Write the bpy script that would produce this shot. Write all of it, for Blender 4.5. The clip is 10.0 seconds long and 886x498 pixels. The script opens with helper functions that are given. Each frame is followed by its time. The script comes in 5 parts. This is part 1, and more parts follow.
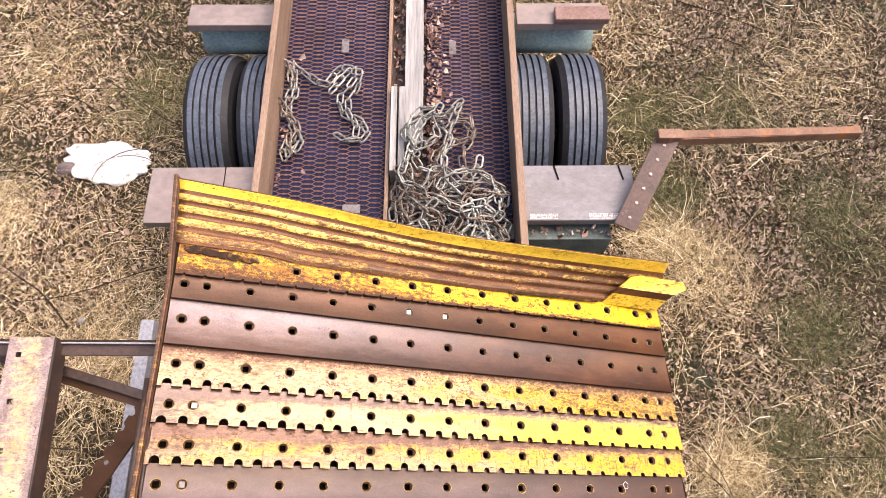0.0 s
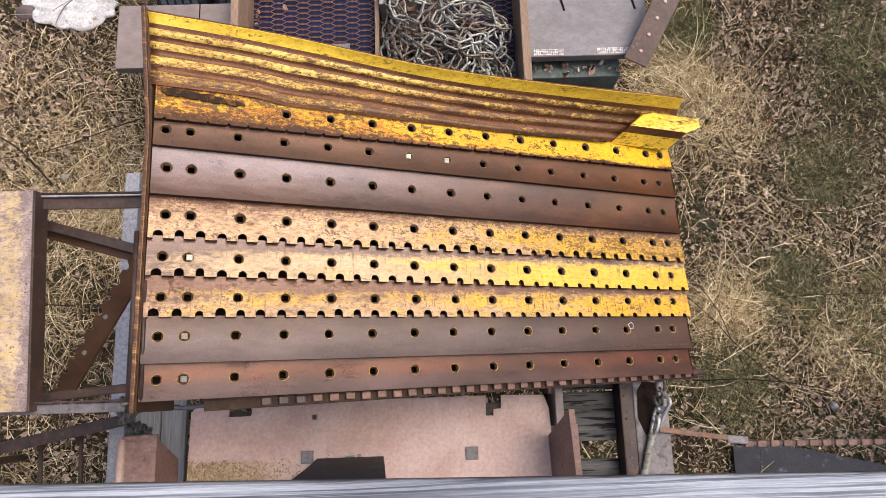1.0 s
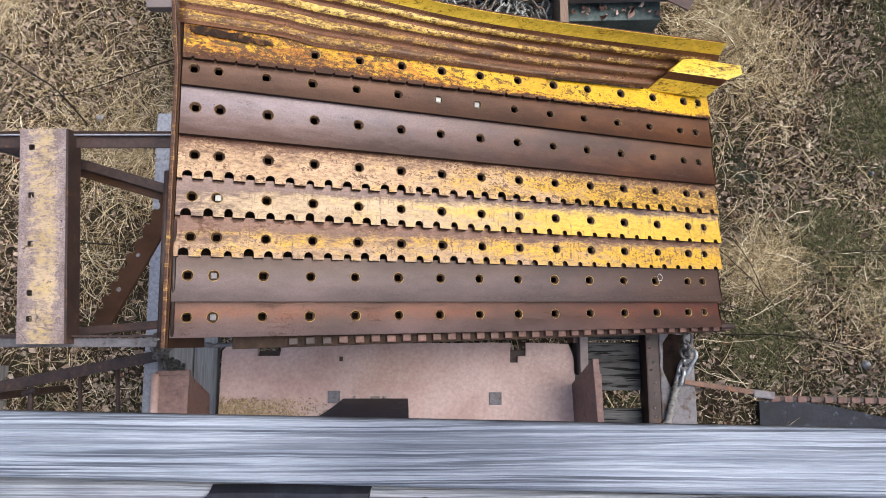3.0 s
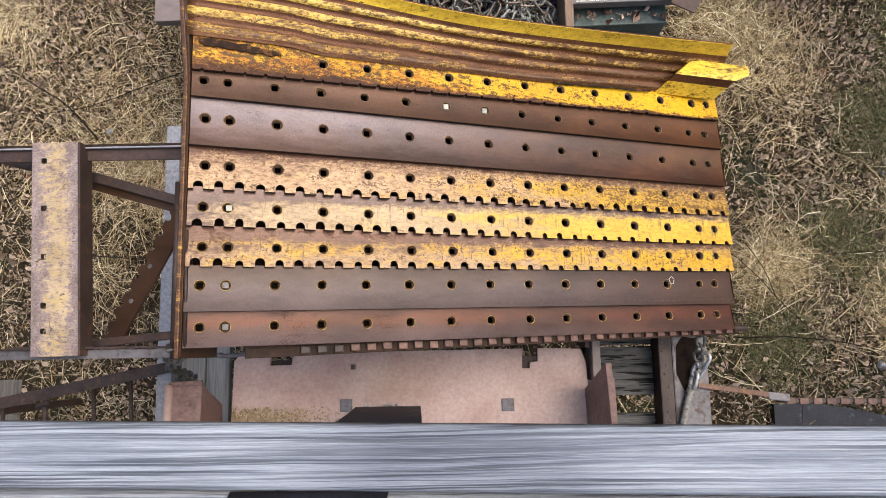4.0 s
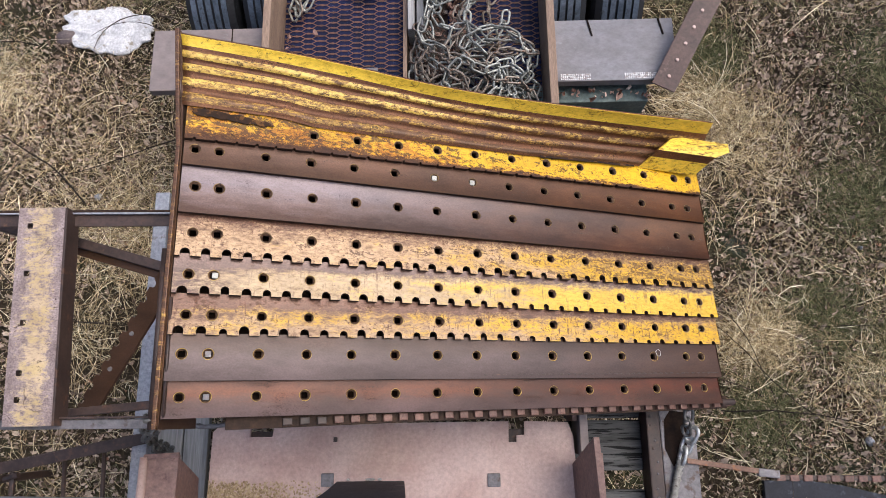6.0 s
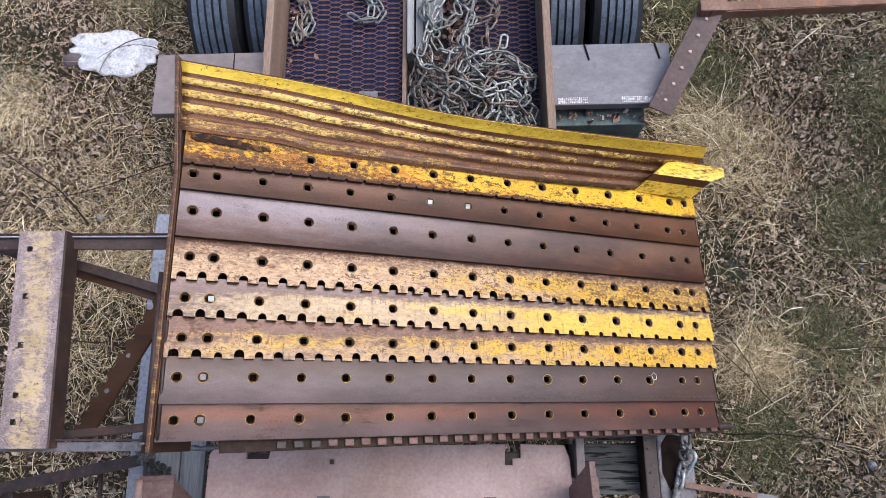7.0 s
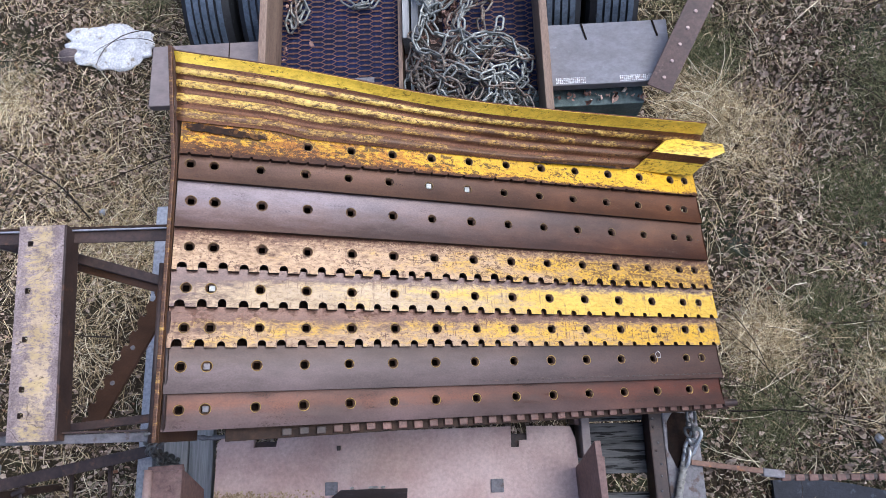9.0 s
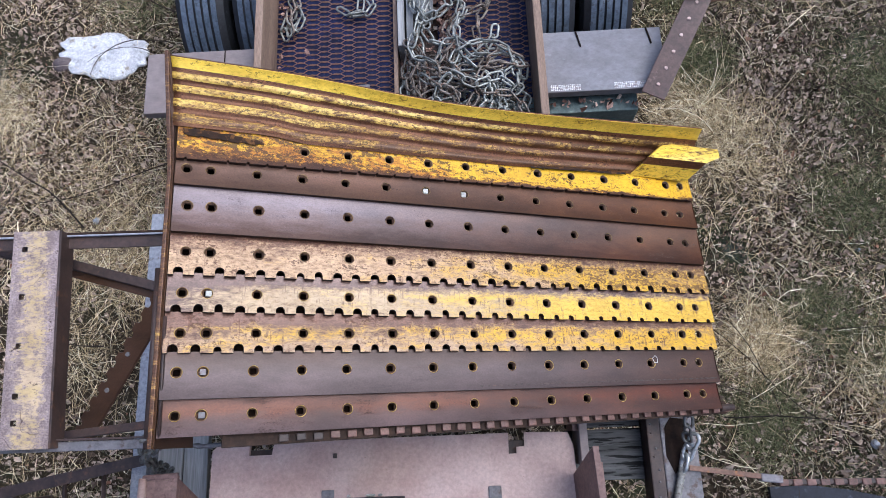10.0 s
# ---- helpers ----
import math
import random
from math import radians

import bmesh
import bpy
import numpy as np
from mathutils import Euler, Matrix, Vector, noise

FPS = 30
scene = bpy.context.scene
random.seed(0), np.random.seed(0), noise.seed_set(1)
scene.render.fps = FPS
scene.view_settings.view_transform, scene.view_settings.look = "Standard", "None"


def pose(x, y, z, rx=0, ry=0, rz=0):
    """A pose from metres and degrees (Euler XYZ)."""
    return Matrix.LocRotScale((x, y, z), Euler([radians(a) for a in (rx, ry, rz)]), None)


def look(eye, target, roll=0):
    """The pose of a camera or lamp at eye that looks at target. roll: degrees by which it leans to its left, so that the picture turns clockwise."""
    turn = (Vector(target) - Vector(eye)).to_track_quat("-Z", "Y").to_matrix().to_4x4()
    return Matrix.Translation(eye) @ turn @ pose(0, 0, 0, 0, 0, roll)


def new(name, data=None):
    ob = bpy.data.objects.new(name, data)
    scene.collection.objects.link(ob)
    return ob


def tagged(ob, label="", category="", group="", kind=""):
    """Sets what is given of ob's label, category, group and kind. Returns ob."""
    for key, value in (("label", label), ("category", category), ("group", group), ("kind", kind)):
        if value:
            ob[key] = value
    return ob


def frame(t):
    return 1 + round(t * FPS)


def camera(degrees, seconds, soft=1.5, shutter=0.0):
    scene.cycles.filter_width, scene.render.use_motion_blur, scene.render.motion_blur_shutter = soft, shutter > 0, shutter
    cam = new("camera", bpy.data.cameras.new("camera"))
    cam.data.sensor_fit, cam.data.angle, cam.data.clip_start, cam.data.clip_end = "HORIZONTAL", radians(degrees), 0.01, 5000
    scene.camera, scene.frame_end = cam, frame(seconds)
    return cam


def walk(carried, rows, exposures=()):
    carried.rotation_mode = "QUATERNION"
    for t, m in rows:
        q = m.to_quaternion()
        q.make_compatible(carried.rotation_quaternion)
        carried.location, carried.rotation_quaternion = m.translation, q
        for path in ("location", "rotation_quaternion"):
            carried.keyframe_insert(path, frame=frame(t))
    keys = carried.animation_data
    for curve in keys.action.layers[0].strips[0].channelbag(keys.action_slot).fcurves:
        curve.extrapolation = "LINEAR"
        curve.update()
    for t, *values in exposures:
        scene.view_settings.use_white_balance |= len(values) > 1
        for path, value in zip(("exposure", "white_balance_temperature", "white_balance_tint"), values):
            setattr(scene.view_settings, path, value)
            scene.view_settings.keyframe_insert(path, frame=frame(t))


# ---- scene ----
cam = camera(66.0, 10.0, 0.6)
PATH = [
    (0, (-0.025, 0.009, 4.442), (-0.013, 0.833, 2.619), 0.4),
    (0.2, (-0.053, 0.014, 4.416), (-0.001, 0.64, 2.517), 3.8),
    (0.5, (-0.051, 0.011, 4.373), (-0.005, 0.572, 2.454), 4.3),
    (0.6, (-0.049, 0.016, 4.351), (-0.01, 0.532, 2.419), 4.4),
    (1, (-0.063, 0.022, 4.294), (-0.036, 0.439, 2.338), 1.8),
    (1.5, (-0.039, 0.017, 4.294), (-0.023, 0.324, 2.319), 1.7),
    (2, (-0.043, 0.013, 4.281), (-0.05, 0.237, 2.293), -3.3),
    (2.5, (-0.042, 0.015, 4.28), (-0.078, 0.254, 2.295), -8.9),
    (3.8, (-0.058, 0.014, 4.278), (-0.157, 0.319, 2.304), -18.7),
    (4.0, (-0.056, 0.007, 4.278), (-0.147, 0.303, 2.302), -18.4),
    (4.5, (-0.048, 0.01, 4.283), (-0.114, 0.313, 2.307), -13.3),
    (5.0, (-0.015, 0.014, 4.299), (-0.096, 0.374, 2.332), -13.4),
    (5.2, (-0.064, 0.012, 4.278), (-0.101, 0.496, 2.337), -5.8),
    (6.5, (-0.051, 0.016, 4.287), (-0.1, 0.514, 2.351), -6.2),
    (7, (-0.024, 0.03, 4.301), (-0.083, 0.57, 2.377), -6.9),
    (7.5, (-0.008, 0.021, 4.293), (-0.097, 0.557, 2.368), -10.4),
    (8, (-0.025, 0.019, 4.292), (-0.081, 0.53, 2.36), -8.8),
    (8.5, (-0.016, 0.022, 4.296), (-0.072, 0.527, 2.361), -9.1),
    (9, (-0.009, 0.018, 4.293), (-0.082, 0.523, 2.359), -10.4),
    (9.5, (-0.02, 0.022, 4.293), (-0.09, 0.516, 2.356), -10.2),
    (10, (-0.024, -0.003, 4.284), (-0.076, 0.533, 2.358), -8.0),
]
EXPOSURES = [(0, 1.45, 7400, 21), (0.5, 1.07, 7200, 16), (1.0, 0.80, 7000, 14), (2.5, 0.69, 6200, 10), (4.0, 0.69, 6800, 10), (5.0, 0.68, 6900, 11), (6.5, 0.66, 6000, 12), (10, 0.66, 5500, 11)]
walk(cam, [(t, look(eye, target, roll)) for t, eye, target, roll in PATH], EXPOSURES)


# ---- world and light ----
world = bpy.data.worlds.new("sky")
scene.world = world
world.use_nodes = True
wn = world.node_tree
sky = wn.nodes.new("ShaderNodeTexSky")
sky.sky_type, sky.sun_disc = "NISHITA", False
sky.sun_elevation, sky.sun_rotation = radians(62), radians(73)
sky.dust_density, sky.air_density = 4.0, 1.0
wn.links.new(sky.outputs[0], wn.nodes["Background"].inputs[0])
wn.nodes["Background"].inputs[1].default_value = 0.15
sun = new("sun", bpy.data.lights.new("sun", "SUN"))
sun.data.energy, sun.data.angle, sun.data.color = 1.1, radians(48), (1.0, 0.95, 0.88)
sun.matrix_world = look((4.2, 1.3, 8.3), (0, 0, 0))


# ---- materials ----
def nodes_of(name):
    m = bpy.data.materials.new(name)
    m.use_nodes = True
    return m, m.node_tree.nodes, m.node_tree.links


def ramp(nt, fac, stops):
    r = nt.nodes.new("ShaderNodeValToRGB")
    while len(r.color_ramp.elements) < len(stops):
        r.color_ramp.elements.new(0.5)
    for e, (p, c) in zip(r.color_ramp.elements, stops):
        e.position, e.color = p, (*c, 1)
    nt.links.new(fac, r.inputs[0])
    return r.outputs[0]


def noise_of(nt, scale, detail=5.0, rough=0.6, stretch=(1, 1, 1), offset=0.0, coord="Object"):
    tc = nt.nodes.new("ShaderNodeTexCoord")
    mp = nt.nodes.new("ShaderNodeMapping")
    mp.inputs["Scale"].default_value = stretch
    mp.inputs["Location"].default_value = (offset, offset * 0.7, offset * 1.3)
    nt.links.new(tc.outputs[coord], mp.inputs[0])
    n = nt.nodes.new("ShaderNodeTexNoise")
    n.inputs["Scale"].default_value, n.inputs["Detail"].default_value = scale, detail
    n.inputs["Roughness"].default_value = rough
    nt.links.new(mp.outputs[0], n.inputs["Vector"])
    return n.outputs["Fac"]


def mixed(nt, fac, a, b, kind="MIX"):
    x = nt.nodes.new("ShaderNodeMix")
    x.data_type, x.blend_type = "RGBA", kind
    for sock, v in ((x.inputs[0], fac), (x.inputs[6], a), (x.inputs[7], b)):
        if isinstance(v, (int, float)):
            sock.default_value = v
        elif isinstance(v, tuple):
            sock.default_value = (*v, 1)
        else:
            nt.links.new(v, sock)
    return x.outputs[2]


def maths(nt, op, a, b=0.0, clamp=False):
    n = nt.nodes.new("ShaderNodeMath")
    n.operation, n.use_clamp = op, clamp
    for sock, v in zip(n.inputs, (a, b)):
        if isinstance(v, (int, float)):
            sock.default_value = v
        else:
            nt.links.new(v, sock)
    return n.outputs[0]


def step(nt, v, lo, hi):
    r = nt.nodes.new("ShaderNodeMapRange")
    r.interpolation_type = "SMOOTHSTEP"
    r.inputs[1].default_value, r.inputs[2].default_value = lo, hi
    nt.links.new(v, r.inputs[0])
    return r.outputs[0]


def bump(nt, height, strength, distance=0.01):
    b = nt.nodes.new("ShaderNodeBump")
    b.inputs["Strength"].default_value, b.inputs["Distance"].default_value = strength, distance
    nt.links.new(height, b.inputs["Height"])
    nt.links.new(b.outputs[0], nt.nodes["Principled BSDF"].inputs["Normal"])


def surface(name, a, b, scale=6.0, stain=None, stain_at=(0.55, 0.7), stain_scale=14.0, rough=(0.5, 0.75), metal=0.0,
            relief=0.25, stretch=(1, 1, 1), fine=60.0, spec=0.5, vary=0.0, offset=0.0, relief_size=0.004, grain=1.0):
    """Two colours in large clouds, fine grain over them, an optional stain, and relief."""
    m, ns, ln = nodes_of(name)
    nt = m.node_tree
    p = ns["Principled BSDF"]
    big = noise_of(nt, scale, 6, 0.6, stretch, offset)
    small = noise_of(nt, fine, 4, 0.7, stretch, offset + 3)
    col = ramp(nt, big, [(0.32, a), (0.68, b)])
    dark = ramp(nt, small, [(0.3, (1 - 0.38 * grain,) * 3), (0.7, (1 + 0.25 * grain,) * 3)])
    col = mixed(nt, 1.0, col, dark, "MULTIPLY")
    if stain:
        f = step(nt, noise_of(nt, stain_scale, 7, 0.65, stretch, offset + 9), *stain_at)
        col = mixed(nt, f, col, stain)
    if vary:
        oi = ns.new("ShaderNodeObjectInfo")
        v = ramp(nt, oi.outputs["Random"], [(0, (1 - vary,) * 3), (1, (1 + vary,) * 3)])
        col = mixed(nt, 1.0, col, v, "MULTIPLY")
    ln.new(col, p.inputs["Base Color"])
    r = ns.new("ShaderNodeMapRange")
    r.inputs[3].default_value, r.inputs[4].default_value = rough
    ln.new(small, r.inputs[0])
    ln.new(r.outputs[0], p.inputs["Roughness"])
    p.inputs["Metallic"].default_value = metal
    p.inputs["Specular IOR Level"].default_value = spec
    bump(nt, maths(nt, "ADD", small, big), relief, relief_size)
    return m


def rail_material(name, a, b, c, ox, smudge=None):
    """Silvered wood: pale clouds, wandering dark growth lines in groups, fine fibres. smudge: where along x a grey stain lies."""
    m, ns, ln = nodes_of(name)
    nt = m.node_tree
    p = ns["Principled BSDF"]
    tc = ns.new("ShaderNodeTexCoord")
    sx = ns.new("ShaderNodeSeparateXYZ")
    ln.new(tc.outputs["Object"], sx.inputs[0])
    slow = noise_of(nt, 1.0, 2, 0.5, (1.1, 7.0, 1), ox + 21)
    quick = noise_of(nt, 1.0, 3, 0.6, (6.0, 30.0, 1), ox + 25)
    wave = maths(nt, "ADD", maths(nt, "MULTIPLY", slow, 0.024), maths(nt, "MULTIPLY", quick, 0.0045))
    y = maths(nt, "ADD", sx.outputs["Y"], wave)

    def along(fx, fy, detail, rough, off):
        cb = ns.new("ShaderNodeCombineXYZ")
        ln.new(maths(nt, "ADD", maths(nt, "MULTIPLY", sx.outputs["X"], fx), off), cb.inputs[0])
        ln.new(maths(nt, "MULTIPLY", y, fy), cb.inputs[1])
        cb.inputs[2].default_value = ox + off
        n = ns.new("ShaderNodeTexNoise")
        n.inputs["Scale"].default_value, n.inputs["Detail"].default_value, n.inputs["Roughness"].default_value = 1.0, detail, rough
        ln.new(cb.outputs[0], n.inputs["Vector"])
        return n.outputs["Fac"]
    col = ramp(nt, along(1.6, 17.0, 5, 0.62, 6), [(0.34, b), (0.62, c)])
    band = along(1.3, 150.0, 4, 0.6, 3)
    fibre = along(12.0, 480.0, 4, 0.75, 2)
    group = step(nt, along(1.8, 34.0, 2, 0.5, 11), 0.38, 0.62)
    col = mixed(nt, 1.0, col, ramp(nt, band, [(0.36, (0.64, 0.66, 0.69)), (0.5, (0.96, 0.96, 0.97)), (0.66, (1.2, 1.19, 1.17))]), "MULTIPLY")
    col = mixed(nt, 1.0, col, ramp(nt, fibre, [(0.34, (0.70, 0.71, 0.74)), (0.64, (1.16, 1.15, 1.14))]), "MULTIPLY")
    ring = along(0.8, 95.0, 2, 0.5, 17)
    lines = maths(nt, "SUBTRACT", 1.0, step(nt, maths(nt, "ABSOLUTE", maths(nt, "SUBTRACT", ring, 0.49)), 0.008, 0.07))
    lines = maths(nt, "MULTIPLY", lines, maths(nt, "ADD", 0.4, maths(nt, "MULTIPLY", group, 0.6)))
    col = mixed(nt, maths(nt, "MULTIPLY", lines, 0.8), col, a)
    wide = step(nt, noise_of(nt, 2.4, 4, 0.6, (0.8, 3.0, 1), ox + 11), 0.54, 0.70)
    if smudge:
        k = maths(nt, "ADD", maths(nt, "DIVIDE", maths(nt, "SUBTRACT", sx.outputs["X"], smudge[0]), smudge[1] - smudge[0]), maths(nt, "MULTIPLY", maths(nt, "SUBTRACT", band, 0.5), 0.8))
        wide = maths(nt, "MAXIMUM", maths(nt, "MULTIPLY", wide, 0.6), profile(nt, k, [(0, 0.0), (0.3, 1.0), (0.6, 0.8), (1, 0.0)]))
    col = mixed(nt, maths(nt, "MULTIPLY", wide, 0.65), col, mixed(nt, 1.0, col, (0.50, 0.50, 0.54), "MULTIPLY"))
    ln.new(col, p.inputs["Base Color"])
    p.inputs["Roughness"].default_value = 0.75
    p.inputs["Specular IOR Level"].default_value = 0.3
    bump(nt, maths(nt, "SUBTRACT", maths(nt, "ADD", maths(nt, "MULTIPLY", fibre, 0.4), band), lines), 0.5, 0.004)
    return m


def profile(nt, v, stops):
    """A value between 0 and 1 that follows v through the given stops."""
    return ramp(nt, v, [(p, (q, q, q)) for p, q in stops])


def coat(name, span, shear, bare, bare2, worn, paint, worn_u, worn_x, paint_u, paint_x, rough=(0.28, 0.45), offset=0.0,
         speck=0.5, hatch=0.0, metal=0.25, sheen=0.45, speck_x=((0, 0.5), (1, 0.5)), soft=0.05, dirt=(0.045, 0.02, 0.010), tint=None, line=0.6, turned=False, pit_scale=110.0, even=1.0):
    """Steel under two coats of what paint is left: a thin worn one and a fresh one. Each holds where its level, along the
    blade (_x) and across it (_u), beats a field of streaks and flakes. span: the two y between which u runs."""
    m, ns, ln = nodes_of(name)
    nt = m.node_tree
    p = ns["Principled BSDF"]
    tc = ns.new("ShaderNodeTexCoord")
    sx = ns.new("ShaderNodeSeparateXYZ")
    ln.new(tc.outputs["Object"], sx.inputs[0])
    X, Y = sx.outputs["X"], sx.outputs["Y"]
    if turned:
        X, Y = Y, X
    u = maths(nt, "DIVIDE", maths(nt, "SUBTRACT", maths(nt, "SUBTRACT", Y, maths(nt, "MULTIPLY", X, shear)), span[0]), span[1] - span[0])
    k = maths(nt, "DIVIDE", maths(nt, "ADD", X, 1.04), 2.08)
    cloud = noise_of(nt, 4.0, 5, 0.6, (0.6, 1.6, 1), offset)
    streak = noise_of(nt, 13.0, 9, 0.75, (1.3, 0.9, 1) if turned else (0.55, 2.4, 1), offset + 5)
    flake = noise_of(nt, 70.0, 7, 0.8, (0.6, 1.3, 1), offset + 8)
    grit = noise_of(nt, 190.0, 3, 0.7, (0.8, 1, 1), offset + 2)
    field = maths(nt, "ADD", maths(nt, "MULTIPLY", streak, 0.35 if turned else 0.6), maths(nt, "MULTIPLY", flake, 0.65 if turned else 0.4))
    rust = ramp(nt, maths(nt, "ADD", maths(nt, "MULTIPLY", cloud, 0.6), maths(nt, "MULTIPLY", streak, 0.4)), [(0.36, bare), (0.62, bare2)])
    if tint:
        wob = maths(nt, "ADD", u, maths(nt, "MULTIPLY", maths(nt, "SUBTRACT", streak, 0.5), 0.7))
        rust = mixed(nt, 1.0, rust, ramp(nt, wob, tint[0]), "MULTIPLY")
        wob = maths(nt, "ADD", k, maths(nt, "MULTIPLY", maths(nt, "SUBTRACT", cloud, 0.5), 0.6))
        rust = mixed(nt, 1.0, rust, ramp(nt, wob, tint[1]), "MULTIPLY")
    rust = mixed(nt, 1.0, rust, ramp(nt, grit, [(0.3, (1 - 0.42 * even, 1 - 0.44 * even, 1 - 0.46 * even)), (0.7, (1 + 0.35 * even,) * 3)]), "MULTIPLY")
    rust = mixed(nt, 1.0, rust, ramp(nt, cloud if even < 1 else streak, [(0.36, (0.72, 0.70, 0.68)), (0.64, (1.25, 1.25, 1.27))]), "MULTIPLY")

    def held(f, cu, cx):
        lvl = maths(nt, "ADD", profile(nt, u, cu), profile(nt, k, cx))
        return step(nt, maths(nt, "ADD", f, maths(nt, "MULTIPLY", maths(nt, "SUBTRACT", lvl, 1.0), 0.62)), 0.5 - soft, 0.5 + soft)
    first = held(field, worn_u, worn_x)
    second = held(maths(nt, "ADD", maths(nt, "MULTIPLY", noise_of(nt, 9.0, 8, 0.7, (0.5, 2.0, 1), offset + 15), 0.6), maths(nt, "MULTIPLY", flake, 0.4)), paint_u, paint_x)
    second = maths(nt, "MULTIPLY", second, first)
    shade = ramp(nt, maths(nt, "ADD", maths(nt, "MULTIPLY", streak, 0.5), maths(nt, "MULTIPLY", cloud, 0.5)), [(0.38, (0.80, 0.76, 0.70)), (0.6, (1.08, 1.08, 1.06))])
    top = mixed(nt, second, worn, paint)
    top = mixed(nt, 1.0, top, shade, "MULTIPLY")
    top = mixed(nt, 1.0, top, ramp(nt, flake, [(0.34, (0.70, 0.64, 0.56)), (0.5, (1.0, 1.0, 1.0)), (0.66, (1.14, 1.15, 1.18))]), "MULTIPLY")
    col = mixed(nt, first, rust, top)
    # pits of dark rust, in drifts
    drift = maths(nt, "ADD", maths(nt, "MULTIPLY", maths(nt, "SUBTRACT", streak, 0.5), 0.9), maths(nt, "MULTIPLY", maths(nt, "SUBTRACT", profile(nt, k, speck_x), 0.5), 0.3))
    pit = step(nt, maths(nt, "ADD", noise_of(nt, pit_scale, 6, 0.8, (0.65, 1, 1), offset + 21), drift), 0.675 - 0.13 * speck, 0.72 - 0.13 * speck)
    col = mixed(nt, maths(nt, "MULTIPLY", pit, 0.85), col, dirt)
    # long thin cuts, and hatching across the blade
    thin = noise_of(nt, 6.0, 3, 0.55, (1.0, 0.8, 1), offset + 31)
    cut = maths(nt, "SUBTRACT", 1.0, step(nt, maths(nt, "ABSOLUTE", maths(nt, "SUBTRACT", thin, 0.5)), 0.001, 0.007))
    cut = maths(nt, "MULTIPLY", cut, step(nt, noise_of(nt, 4.0, 2, 0.5, (1, 1, 1), offset + 35), 0.5, 0.6))
    col = mixed(nt, maths(nt, "MULTIPLY", cut, line), col, dirt)
    if hatch:
        h = noise_of(nt, 34.0, 4, 0.6, (3.4, 0.35, 1), offset + 41)
        h = maths(nt, "MULTIPLY", step(nt, h, 0.57, 0.63), step(nt, streak, 0.44, 0.56))
        col = mixed(nt, maths(nt, "MULTIPLY", h, hatch), col, mixed(nt, 1.0, rust, (0.8, 0.7, 0.6), "MULTIPLY"))
    ln.new(col, p.inputs["Base Color"])
    p.inputs["Specular IOR Level"].default_value = sheen
    ln.new(maths(nt, "MULTIPLY", maths(nt, "SUBTRACT", 1.0, first), metal), p.inputs["Metallic"])
    r = ns.new("ShaderNodeMapRange")
    r.inputs[3].default_value, r.inputs[4].default_value = rough
    ln.new(maths(nt, "ADD", maths(nt, "MULTIPLY", flake, 0.6), maths(nt, "MULTIPLY", pit, 0.6)), r.inputs[0])
    ln.new(r.outputs[0], p.inputs["Roughness"])
    bump(nt, maths(nt, "SUBTRACT", maths(nt, "ADD", maths(nt, "MULTIPLY", first, 0.7), maths(nt, "MULTIPLY", flake, 0.5)), pit), 0.3, 0.003)
    return m


NONE = [(0, 0.0), (1, 0.0)]
ALL = [(0, 0.5), (1, 0.5)]
# plain steel rows: rust colours and painted sky sheen across the blade, then along it
RUST_BROWN = coat("rusty_brown_steel", (0.822, 0.956), -0.006, (0.105, 0.062, 0.040), (0.13, 0.078, 0.052), (0.2, 0.2, 0.2), (0.3, 0.3, 0.3), NONE, NONE, NONE, NONE, (0.3, 0.5), 1, 0.1, 0, 0.3,
                  tint=([(0.2, (0.75, 0.62, 0.45)), (0.6, (1.0, 0.9, 0.8)), (0.95, (1.05, 1.05, 1.1))], [(0.2, (1.1, 1.12, 1.2)), (0.6, (0.75, 0.62, 0.48)), (0.9, (0.9, 0.66, 0.4))]), dirt=(0.04, 0.024, 0.016), line=0.0, pit_scale=240.0, even=0.45)
RUST_MAUVE = coat("mauve_brown_steel", (0.668, 0.835), -0.005, (0.115, 0.090, 0.090), (0.14, 0.112, 0.114), (0.2, 0.2, 0.2), (0.3, 0.3, 0.3), NONE, NONE, NONE, NONE, (0.25, 0.42), 4, 0.1, 0, 0.25,
                  tint=([(0.08, (0.60, 0.40, 0.25)), (0.38, (0.98, 0.82, 0.68)), (0.75, (1.05, 1.05, 1.08)), (0.97, (1.0, 0.98, 0.98))], [(0.3, (1.05, 1.06, 1.10)), (0.60, (0.80, 0.62, 0.46)), (0.92, (0.88, 0.54, 0.25))]), dirt=(0.04, 0.026, 0.02), line=0.0, pit_scale=240.0, even=0.45)
RUST_MAUVE_LOW = coat("mauve_steel_below", (0.159, 0.303), 0.016, (0.072, 0.053, 0.049), (0.092, 0.070, 0.066), (0.2, 0.2, 0.2), (0.3, 0.3, 0.3), NONE, NONE, NONE, NONE, (0.33, 0.48), 14, 0.2, 0, 0.22, sheen=0.4,
                  tint=([(0.05, (0.9, 0.85, 0.85)), (0.5, (1.1, 1.1, 1.14)), (0.95, (0.72, 0.56, 0.42))], [(0.2, (1.05, 1.0, 1.0)), (0.65, (0.82, 0.76, 0.72)), (0.95, (0.66, 0.46, 0.32))]), dirt=(0.05, 0.028, 0.02), speck_x=((0, 0.75), (0.06, 0.4), (1, 0.3)), line=0.0, pit_scale=240.0, even=0.45)
